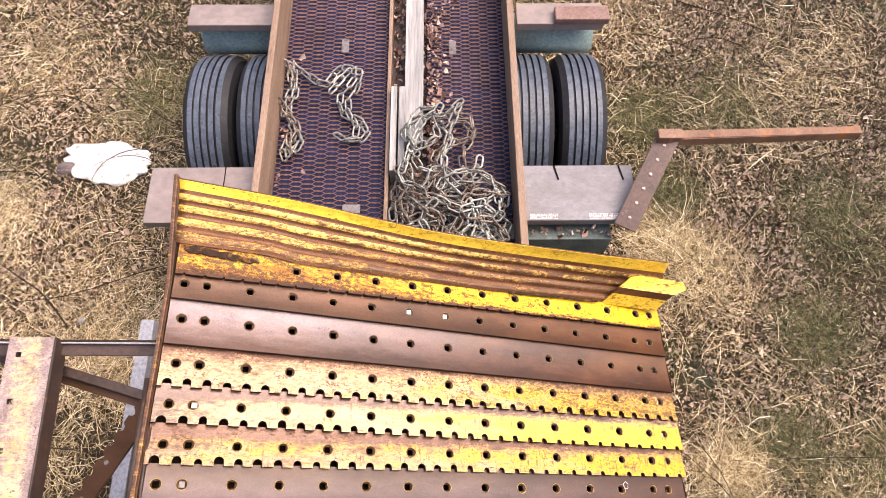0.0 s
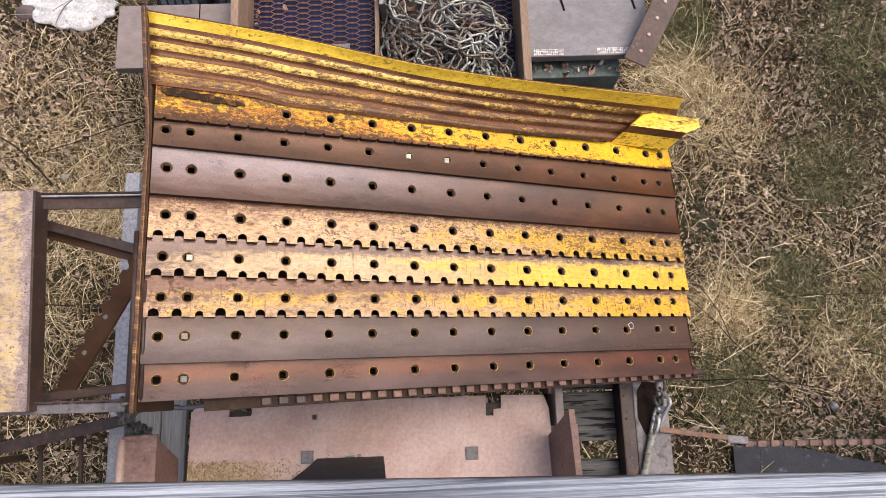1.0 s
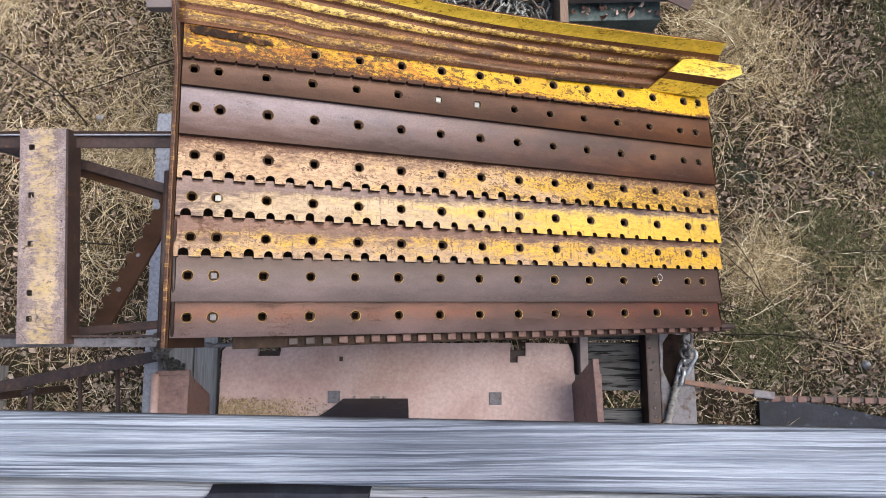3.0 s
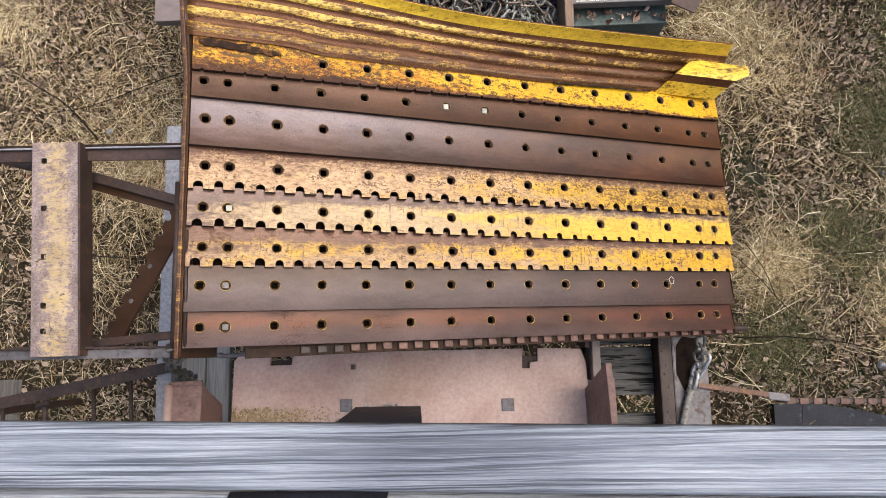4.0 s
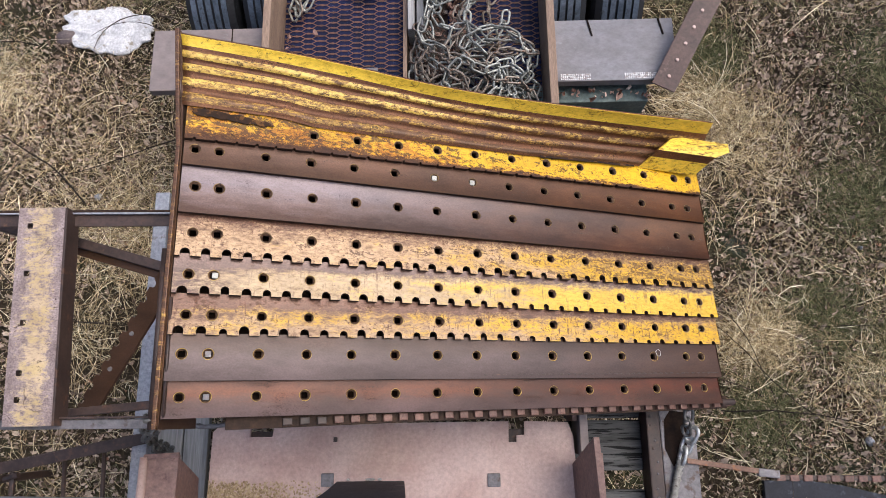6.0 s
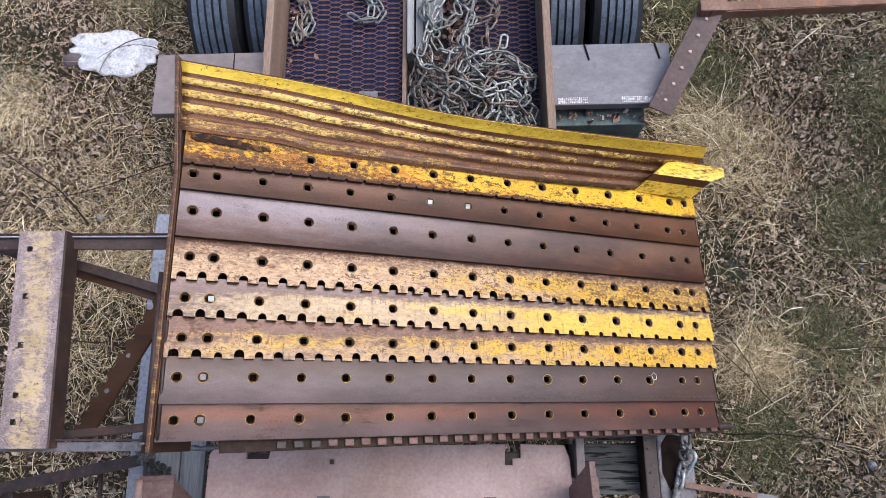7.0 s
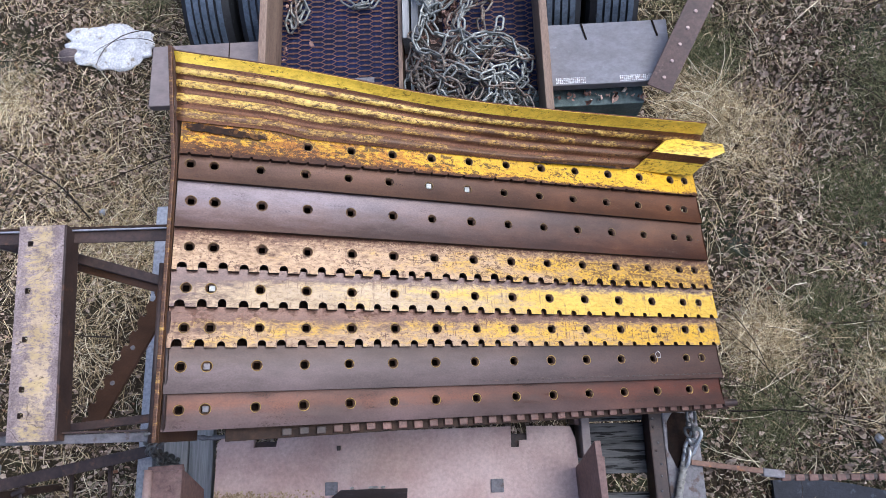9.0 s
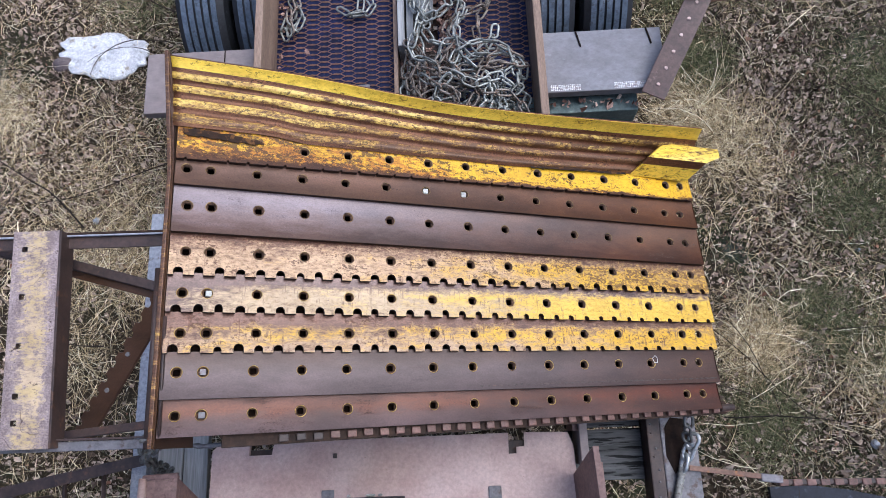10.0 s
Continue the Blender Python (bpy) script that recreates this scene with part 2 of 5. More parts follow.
RUST_ORANGE = coat("orange_rust_steel", (0.051, 0.172), 0.020, (0.074, 0.043, 0.033), (0.10, 0.064, 0.053), (0.2, 0.2, 0.2), (0.3, 0.3, 0.3), NONE, NONE, NONE, NONE, (0.36, 0.5), 8, 0.45, 0, 0.2, sheen=0.4,
                   tint=([(0.1, (1.05, 1.1, 1.25)), (0.35, (0.95, 0.85, 0.85)), (0.6, (1.3, 0.75, 0.42)), (0.95, (0.8, 0.55, 0.42))], [(0.1, (1.0, 0.95, 0.95)), (0.6, (0.78, 0.68, 0.64)), (0.95, (0.85, 0.5, 0.3))]), dirt=(0.04, 0.022, 0.014), line=0.0, pit_scale=240.0, even=0.45)
PALE, YELLOW, OCHRE = (0.56, 0.375, 0.215), (0.66, 0.385, 0.016), (0.66, 0.42, 0.045)
WORN_PINK = coat("worn_yellow_paint_three", (0.538, 0.682), 0.001, (0.115, 0.052, 0.032), (0.16, 0.08, 0.052), PALE, YELLOW,
                 [(0, 0.62), (0.5, 0.60), (0.72, 0.49), (0.88, 0.34), (1, 0.12)], [(0, 0.5), (0.5, 0.56), (1, 0.50)],
                 [(0, 0.5), (0.7, 0.5), (1, 0.3)], [(0, 0.22), (0.3, 0.32), (0.6, 0.50), (0.75, 0.66), (1, 0.78)], (0.24, 0.4), 12, 0.85, 0.55, speck_x=((0, 0.45), (0.6, 0.6), (1, 0.85)), dirt=(0.085, 0.034, 0.015), soft=0.11, line=0.0)
WORN_FOUR = coat("worn_yellow_paint_four", (0.416, 0.543), 0.003, (0.11, 0.064, 0.05), (0.14, 0.086, 0.07), (0.50, 0.36, 0.20), OCHRE,
                 [(0, 0.66), (0.5, 0.66), (0.66, 0.54), (0.78, 0.36), (0.95, 0.12)], [(0, 0.12), (0.07, 0.30), (0.16, 0.5), (0.4, 0.60), (1, 0.70)],
                 [(0, 0.5), (0.8, 0.5), (1, 0.3)], [(0, 0.15), (0.35, 0.36), (0.6, 0.62), (0.8, 0.9), (1, 0.95)], (0.18, 0.34), 17, 0.35, 0.6, sheen=0.6, dirt=(0.11, 0.055, 0.028), soft=0.12, line=0.0)
WORN_FIVE = coat("worn_yellow_paint_five", (0.296, 0.427), 0.012, (0.12, 0.058, 0.036), (0.16, 0.088, 0.06), (0.48, 0.32, 0.185), YELLOW,
                 [(0, 0.62), (0.4, 0.60), (0.62, 0.50), (0.74, 0.36), (0.95, 0.12)], [(0, 0.34), (0.15, 0.50), (0.6, 0.54), (1, 0.56)],
                 [(0, 0.38), (0.3, 0.42), (0.6, 0.56), (0.8, 0.62), (1, 0.6)], [(0, 0.48), (0.45, 0.50), (0.65, 0.62), (1, 0.72)], (0.25, 0.42), 23, 0.7, 0.9, dirt=(0.085, 0.036, 0.016), soft=0.10, line=0.0)
YELLOW_ROW = coat("chipped_yellow_paint", (0.934, 1.06), 0.010, (0.06, 0.022, 0.008), (0.13, 0.05, 0.014), (0.50, 0.20, 0.010), (0.74, 0.44, 0.014),
                  [(0, 0.22), (0.14, 0.46), (0.3, 0.56), (0.6, 0.60), (0.9, 0.56), (1, 0.5)], [(0, 0.52), (0.4, 0.56), (0.6, 0.62), (1, 0.68)],
                  [(0, 0.42), (0.3, 0.5), (1, 0.5)], [(0, 0.45), (0.3, 0.49), (0.55, 0.62), (1, 0.78)], (0.3, 0.5), 31, 0.8, 0.4, pit_scale=62.0, line=0.2, dirt=(0.05, 0.018, 0.006), speck_x=((0, 0.95), (0.25, 0.8), (0.5, 0.55), (1, 0.4)))
HOLE_DARK = surface("dark_hole_rim", (0.34, 0.22, 0.08), (0.13, 0.08, 0.035), 30, (0.04, 0.025, 0.02), (0.5, 0.62), 60)
HOLE_RIM = surface("hole_rim_paint", (0.66, 0.46, 0.12), (0.30, 0.19, 0.06), 30, (0.12, 0.06, 0.03), (0.5, 0.62), 60)
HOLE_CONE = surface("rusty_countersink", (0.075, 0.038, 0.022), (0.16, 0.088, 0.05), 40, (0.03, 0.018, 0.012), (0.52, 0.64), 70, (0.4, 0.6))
# flat black: painted shade, and also the saw cut and cables
SHADE_CUT_BLACK = surface("black_shade_cut_and_cable", (0.012, 0.009, 0.008), (0.03, 0.018, 0.012), 20, rough=(0.8, 0.95), spec=0.1)
# dark edge steel: seam shadow and hole depth are painted into this colour
BLADE_EDGE = surface("shaded_blade_edge", (0.024, 0.014, 0.010), (0.06, 0.033, 0.02), 30, rough=(0.6, 0.8), spec=0.25)
DARK_STEEL = surface("dark_rusty_steel", (0.030, 0.019, 0.016), (0.075, 0.046, 0.036), 9, (0.11, 0.055, 0.032), (0.55, 0.7), 20, (0.4, 0.65))
GREY_STEEL = surface("dull_grey_steel", (0.13, 0.125, 0.13), (0.215, 0.20, 0.205), 7, (0.09, 0.06, 0.045), (0.54, 0.66), 18, (0.4, 0.6), 0.2)
PINK_RUST = surface("pinkish_rusty_plate", (0.44, 0.295, 0.25), (0.58, 0.44, 0.39), 4, (0.26, 0.16, 0.13), (0.66, 0.72), 70, (0.4, 0.6), fine=60, relief=0.3, grain=0.5)
RED_RUST = surface("red_brown_plate", (0.18, 0.10, 0.08), (0.25, 0.152, 0.128), 9, (0.10, 0.05, 0.04), (0.6, 0.7), 12, (0.45, 0.65))
BROWN_BOARD = surface("brown_painted_board", (0.22, 0.145, 0.10), (0.31, 0.215, 0.155), 4, (0.11, 0.065, 0.045), (0.56, 0.72), 7, (0.6, 0.8), stretch=(3, 0.35, 3), fine=70)
TAUPE_BOARD = surface("taupe_painted_board", (0.21, 0.17, 0.16), (0.265, 0.222, 0.21), 3, (0.34, 0.33, 0.34), (0.66, 0.75), 9, (0.55, 0.75), stretch=(1, 1.4, 1), fine=14, grain=0.6)
BLUE_BOARD = surface("bluish_grey_board", (0.16, 0.15, 0.158), (0.215, 0.212, 0.228), 4, (0.30, 0.305, 0.33), (0.62, 0.74), 12, (0.5, 0.7), stretch=(1, 1.6, 1), fine=26, grain=0.6)
GREY_WOOD_Y = surface("weathered_grey_plank", (0.24, 0.24, 0.235), (0.40, 0.395, 0.385), 7, (0.08, 0.075, 0.07), (0.62, 0.75), 11, (0.65, 0.85), stretch=(3.2, 0.14, 3.2), fine=30, relief=0.5)
DARK_WOOD = surface("dark_weathered_plank", (0.055, 0.056, 0.055), (0.14, 0.142, 0.14), 7, (0.010, 0.010, 0.010), (0.52, 0.58), 22, (0.7, 0.9), stretch=(0.22, 3.0, 3.0), fine=40, relief=0.8, spec=0.25)
BLACK_RUBBER = surface("black_rubber", (0.012, 0.014, 0.020), (0.026, 0.03, 0.042), 7, (0.11, 0.12, 0.15), (0.58, 0.72), 12, (0.45, 0.7), spec=0.3, relief=0.5)
TYRE = surface("tyre_rubber", (0.012, 0.013, 0.016), (0.022, 0.024, 0.03), 12, (0.05, 0.053, 0.06), (0.6, 0.72), 25, (0.5, 0.7))
TYRE_RIB = surface("worn_tread_rubber", (0.05, 0.068, 0.095), (0.10, 0.125, 0.165), 14, (0.035, 0.04, 0.05), (0.58, 0.68), 30, (0.35, 0.55))
TEAL = surface("faded_teal_paint", (0.05, 0.08, 0.08), (0.14, 0.19, 0.18), 9, (0.03, 0.026, 0.02), (0.62, 0.74), 12, (0.5, 0.7))
TEAL_PALE = surface("pale_teal_paint", (0.20, 0.31, 0.30), (0.31, 0.42, 0.40), 6, (0.19, 0.13, 0.08), (0.62, 0.74), 12, (0.5, 0.7))
PALE_GREY = surface("pale_grey_painted_steel", (0.29, 0.30, 0.33), (0.38, 0.39, 0.42), 5, (0.16, 0.12, 0.10), (0.6, 0.72), 16, (0.45, 0.65))
NAVY = surface("dark_navy_sheet", (0.006, 0.009, 0.030), (0.014, 0.019, 0.072), 8, (0.06, 0.075, 0.16), (0.6, 0.7), 60, (0.5, 0.7), fine=90, spec=0.2)
MESH_RUST = surface("rusty_expanded_metal", (0.11, 0.06, 0.045), (0.23, 0.12, 0.075), 12, rough=(0.5, 0.7), fine=80)
CHAIN_DARK = surface("dark_iron_chain", (0.09, 0.088, 0.082), (0.20, 0.195, 0.18), 30, (0.14, 0.08, 0.05), (0.6, 0.7), 50, (0.4, 0.6), 0.4)
ROPE = surface("frayed_rope", (0.26, 0.25, 0.22), (0.36, 0.35, 0.31), 40, (0.14, 0.12, 0.10), (0.55, 0.65), 70, (0.8, 0.95), relief=0.8)
TOOTH_RUST = surface("red_brown_teeth", (0.13, 0.06, 0.042), (0.20, 0.105, 0.078), 25, (0.08, 0.035, 0.025), (0.56, 0.68), 40, (0.4, 0.6), vary=0.25)
ARM_RUST = surface("brown_rusty_bar", (0.15, 0.075, 0.045), (0.25, 0.135, 0.085), 6, (0.32, 0.12, 0.03), (0.58, 0.68), 9, (0.45, 0.65))
ARM_PLATE = surface("wet_brown_plate", (0.062, 0.034, 0.028), (0.115, 0.064, 0.05), 7, (0.16, 0.10, 0.08), (0.6, 0.72), 16, (0.3, 0.5))
GALV = surface("weathered_galvanised_chain", (0.22, 0.228, 0.205), (0.40, 0.41, 0.375), 22, (0.13, 0.085, 0.055), (0.58, 0.68), 45, (0.35, 0.55), 0.3, vary=0.4)
CHAIN_BROWN = surface("brown_weathered_chain", (0.16, 0.13, 0.105), (0.31, 0.27, 0.225), 22, (0.12, 0.065, 0.04), (0.52, 0.64), 45, (0.4, 0.6), 0.3, vary=0.4)
BRIGHT_STEEL = surface("bright_steel", (0.46, 0.48, 0.47), (0.62, 0.63, 0.61), 20, (0.22, 0.21, 0.18), (0.56, 0.66), 50, (0.28, 0.45), 0.6)
TAPE_WHITE = surface("white_reflective_tape", (0.6, 0.6, 0.6), (0.75, 0.75, 0.75), 40, (0.3, 0.25, 0.24), (0.5, 0.6), 60)
KNOT = surface("dark_knot", (0.05, 0.045, 0.045), (0.09, 0.085, 0.085), 30, rough=(0.8, 0.9))
LOG_END = surface("sawn_log_end", (0.30, 0.24, 0.13), (0.38, 0.32, 0.19), 12, (0.25, 0.18, 0.1), (0.6, 0.75), 20, (0.7, 0.9))
BARK = surface("log_bark", (0.12, 0.09, 0.06), (0.2, 0.16, 0.11), 15, rough=(0.8, 0.95), relief=0.6)
STONE_GREY = surface("grey_stone", (0.24, 0.255, 0.28), (0.36, 0.375, 0.40), 30, rough=(0.6, 0.8))
STONE_BROWN = surface("brown_stone", (0.11, 0.085, 0.085), (0.17, 0.135, 0.13), 20, rough=(0.7, 0.9))
SNOW = surface("old_snow", (0.60, 0.60, 0.61), (0.80, 0.80, 0.80), 9, (0.3, 0.26, 0.2), (0.55, 0.68), 14, (0.6, 0.8), relief=0.5, relief_size=0.02)


def scatter_material(name, stops, rough=0.8):
    """A colour for every single leaf or blade of a joined mesh."""
    m, ns, ln = nodes_of(name)
    nt = m.node_tree
    geo = ns.new("ShaderNodeNewGeometry")
    col = ramp(nt, geo.outputs["Random Per Island"], stops)
    fine = noise_of(nt, 60, 3, 0.6)
    col = mixed(nt, 1.0, col, ramp(nt, fine, [(0.3, (0.75, 0.75, 0.75)), (0.7, (1.2, 1.2, 1.2))]), "MULTIPLY")
    ln.new(col, ns["Principled BSDF"].inputs["Base Color"])
    ns["Principled BSDF"].inputs["Roughness"].default_value = rough
    ns["Principled BSDF"].inputs["Specular IOR Level"].default_value = 0.12
    return m


LEAF = scatter_material("dead_leaves", [(0.0, (0.04, 0.028, 0.02)), (0.25, (0.20, 0.146, 0.11)), (0.65, (0.40, 0.308, 0.24)), (0.95, (0.60, 0.485, 0.385)), (0.98, (0.36, 0.21, 0.14)), (1.0, (0.24, 0.11, 0.07))])
STRAW = scatter_material("dry_straw", [(0.0, (0.08, 0.055, 0.028)), (0.3, (0.36, 0.27, 0.145)), (0.65, (0.72, 0.58, 0.34)), (1.0, (0.95, 0.86, 0.62))])
LITTER = scatter_material("reddish_leaf_litter", [(0.0, (0.06, 0.035, 0.028)), (0.4, (0.24, 0.14, 0.11)), (0.8, (0.48, 0.33, 0.27)), (1.0, (0.66, 0.55, 0.46))])
GRASS = scatter_material("dull_green_grass", [(0.0, (0.05, 0.06, 0.028)), (0.6, (0.18, 0.185, 0.088)), (1.0, (0.38, 0.345, 0.20))])


THATCH = scatter_material("matted_dead_grass", [(0.0, (0.045, 0.034, 0.02)), (0.4, (0.18, 0.135, 0.08)), (0.78, (0.42, 0.335, 0.21)), (1.0, (0.9, 0.82, 0.6))])
PALE_STRAW = scatter_material("bleached_stalks", [(0.0, (0.45, 0.36, 0.2)), (0.5, (0.8, 0.7, 0.46)), (1.0, (1.0, 0.93, 0.72))])
CRUMBS = scatter_material("moss_crumbs", [(0.0, (0.26, 0.185, 0.11)), (0.6, (0.40, 0.30, 0.18)), (1.0, (0.52, 0.42, 0.28))])
TWIG = scatter_material("dark_stems", [(0.0, (0.03, 0.024, 0.02)), (1.0, (0.09, 0.07, 0.055))])


def ground_material():
    m, ns, ln = nodes_of("earth_moss_and_thatch")
    nt = m.node_tree
    a = ramp(nt, noise_of(nt, 1.3, 7, 0.65), [(0.35, (0.035, 0.026, 0.018)), (0.50, (0.06, 0.046, 0.031)), (0.60, (0.042, 0.046, 0.024)), (0.70, (0.06, 0.07, 0.062))])
    b = ramp(nt, noise_of(nt, 28, 6, 0.75, offset=4), [(0.3, (0.45, 0.45, 0.45)), (0.7, (1.5, 1.5, 1.45))])
    ln.new(mixed(nt, 1.0, a, b, "MULTIPLY"), ns["Principled BSDF"].inputs["Base Color"])
    ns["Principled BSDF"].inputs["Roughness"].default_value = 0.9
    ns["Principled BSDF"].inputs["Specular IOR Level"].default_value = 0.1
    bump(nt, noise_of(nt, 35, 6, 0.75), 0.9, 0.03)
    return m


EARTH = ground_material()


# ---- builders ----
def part(name, bm, material, parent=None, label="", smooth=False):
    me = bpy.data.meshes.new(name)
    bm.to_mesh(me)
    bm.free()
    for mm in material if isinstance(material, (list, tuple)) else (material,):
        me.materials.append(mm)
    if smooth:
        me.polygons.foreach_set("use_smooth", [True] * len(me.polygons))
    ob = new(name, me)
    if parent:
        ob.parent = parent
        ob.matrix_parent_inverse = parent.matrix_world.inverted()
    if label:
        ob["label"] = label
    return ob


def thing(name, label, category, at=(0, 0, 0), group="", kind=""):
    ob = new(name)
    ob.empty_display_size = 0.1
    ob.matrix_world = Matrix.Translation(at)
    return tagged(ob, label, category, group, kind)


def box(lo, hi, bevel=0.004, m=None):
    bm = bmesh.new()
    bmesh.ops.create_cube(bm, size=1)
    lo, hi = Vector(lo), Vector(hi)
    for v in bm.verts:
        v.co = Vector([lo[i] + (v.co[i] + 0.5) * (hi[i] - lo[i]) for i in range(3)])
    if bevel:
        bmesh.ops.bevel(bm, geom=bm.edges[:], offset=bevel, segments=2, profile=0.6, affect="EDGES")
    if m:
        bm.transform(m)
    return bm


def beam(a, b, wide, high, bevel=0.003, roll=0.0):
    """A bar from a to b: wide across, high upwards."""
    a, b = Vector(a), Vector(b)
    d = b - a
    turn = d.to_track_quat("X", "Z").to_matrix().to_4x4()
    return box((0, -wide / 2, -high / 2), (d.length, wide / 2, high / 2), bevel, Matrix.Translation(a) @ turn @ pose(0, 0, 0, roll))


def pipe(a, b, r, sides=12):
    a, b = Vector(a), Vector(b)
    bm = bmesh.new()
    bmesh.ops.create_cone(bm, cap_ends=True, segments=sides, radius1=r, radius2=r, depth=(b - a).length)
    bm.transform(Matrix.Translation((a + b) / 2) @ (b - a).to_track_quat("Z", "Y").to_matrix().to_4x4())
    return bm


def join(*bms):
    out = bmesh.new()
    for b in bms:
        me = bpy.data.meshes.new("t")
        b.to_mesh(me)
        b.free()
        out.from_mesh(me)
        bpy.data.meshes.remove(me)
    return out


def slab(outline, z0, z1, m=None):
    """A flat plate with the given outline, from z0 up to z1."""
    bm = bmesh.new()
    lo = [bm.verts.new((x, y, z0)) for x, y in outline]
    hi = [bm.verts.new((x, y, z1)) for x, y in outline]
    n = len(outline)
    bm.faces.new(hi)
    bm.faces.new(lo[::-1])
    for i in range(n):
        j = (i + 1) % n
        bm.faces.new((lo[i], lo[j], hi[j], hi[i]))
    bmesh.ops.recalc_face_normals(bm, faces=bm.faces[:])
    if m:
        bm.transform(m)
    return bm


def scattered(name, verts, faces, material, label, category):
    me = bpy.data.meshes.new(name)
    me.from_pydata(verts, [], faces)
    me.materials.append(material)
    ob = new(name, me)
    return tagged(ob, label, category, kind="stuff")


# ---- the ground ----
def ground_height(x, y):
    return 0.035 * noise.noise((x * 0.7, y * 0.7, 0)) + 0.018 * noise.noise((x * 2.6, y * 2.6, 5))


def build_ground():
    def axis(lo, hi, n):
        far = [120, 40, 16]
        return [lo - f for f in far] + list(np.linspace(lo, hi, n)) + [hi + f for f in far[::-1]]
    xs, ys = axis(-7, 7, 180), axis(-4, 9, 170)
    verts = [(x, y, ground_height(x, y) if -8 < x < 8 and -5 < y < 10 else 0.0) for y in ys for x in xs]
    w = len(xs)
    faces = [(j * w + i, j * w + i + 1, (j + 1) * w + i + 1, (j + 1) * w + i) for j in range(len(ys) - 1) for i in range(w - 1)]
    me = bpy.data.meshes.new("ground")
    me.from_pydata(verts, [], faces)
    me.materials.append(EARTH)
    me.polygons.foreach_set("use_smooth", [True] * len(faces))
    tagged(new("ground", me), "olive brown earth with moss and thatch", "ground", kind="structure")


build_ground()


def build_backdrop():
    """Unseen ring of leafless woods round the yard, added to darken low sky and reflections."""
    bm = bmesh.new()
    n = 240
    lo, hi = [], []
    for i in range(n):
        a = 2 * math.pi * i / n
        r = 34 + 4 * noise.noise((math.cos(a) * 2, math.sin(a) * 2, 1))
        h = 15 + 4 * noise.noise((math.cos(a) * 5, math.sin(a) * 5, 4)) + 2.5 * noise.noise((math.cos(a) * 30, math.sin(a) * 30, 7))
        lo.append(bm.verts.new((r * math.cos(a), r * math.sin(a), -0.5)))
        hi.append(bm.verts.new((r * math.cos(a), r * math.sin(a), h)))
    for i in range(n):
        j = (i + 1) % n
        bm.faces.new((lo[i], lo[j], hi[j], hi[i]))
    tagged(part("backdrop", bm, WOODS), "unseen brown ring of woods, added to darken the low sky", "woods", kind="structure")


WOODS = surface("unseen_woods", (0.05, 0.042, 0.03), (0.10, 0.085, 0.06), 0.4, rough=(0.9, 1.0), stretch=(1, 1, 0.2), fine=3)
build_backdrop()
rng = np.random.default_rng(7)


def clump(x, y, s, o):
    return noise.noise((x * s + o, y * s - o, o))


def somewhere():
    """A place on the ground: thick round the trailers, thinning out beyond."""
    if rng.random() < 0.84:
        return rng.uniform(-4.4, 4.4), rng.uniform(-1.4, 5.5)
    return rng.normal() * 3.8, 2.0 + rng.normal() * 3.4


def add_leaf(verts, faces, x, y, z, l, crumple=0.75):
    """One crumpled dead leaf: a ragged fan of six points round a raised or sunken middle."""
    wd, a = rng.uniform(0.45, 0.95), rng.uniform(0, 6.283)
    tx, ty = rng.normal() * crumple, rng.normal() * crumple
    ca, sa = math.cos(a), math.sin(a)
    base = len(verts)
    verts.append((x, y, z + rng.uniform(-0.3, 0.5) * l))
    for k in range(6):
        q = k * 1.0472 + rng.uniform(-0.25, 0.25)
        r = l * rng.uniform(0.4, 1.15)
        lx, ly = r * math.cos(q), r * wd * math.sin(q)
        gx, gy = lx * ca - ly * sa, lx * sa + ly * ca
        verts.append((x + gx, y + gy, z + gx * tx + gy * ty + rng.uniform(-0.5, 0.8) * l))
    faces += [(base, base + 1 + k, base + 1 + (k + 1) % 6) for k in range(6)]


def build_leaves(count):
    verts, faces = [], []
    made = 0
    while made < count:
        x, y = somewhere()
        if 1.5 * clump(x, y, 0.9, 3) + 0.5 * clump(x, y, 3.1, 53) + 0.6 * math.exp(-((x - 2.15) / 0.45) ** 2) - (0.25 if x > 2.6 + 0.4 * clump(x, y, 0.6, 31) else 0) < rng.uniform(-1.0, 0.45):
            continue
        made += 1
        l = rng.uniform(0.006, 0.018) if rng.random() < 0.8 else rng.uniform(0.016, 0.027)
        add_leaf(verts, faces, x, y, ground_height(x, y) + 0.012 + rng.uniform(0, 0.034), l)
    scattered("fallen_leaves", verts, faces, LEAF, "crumpled brown dead leaves scattered over the ground", "leaves")


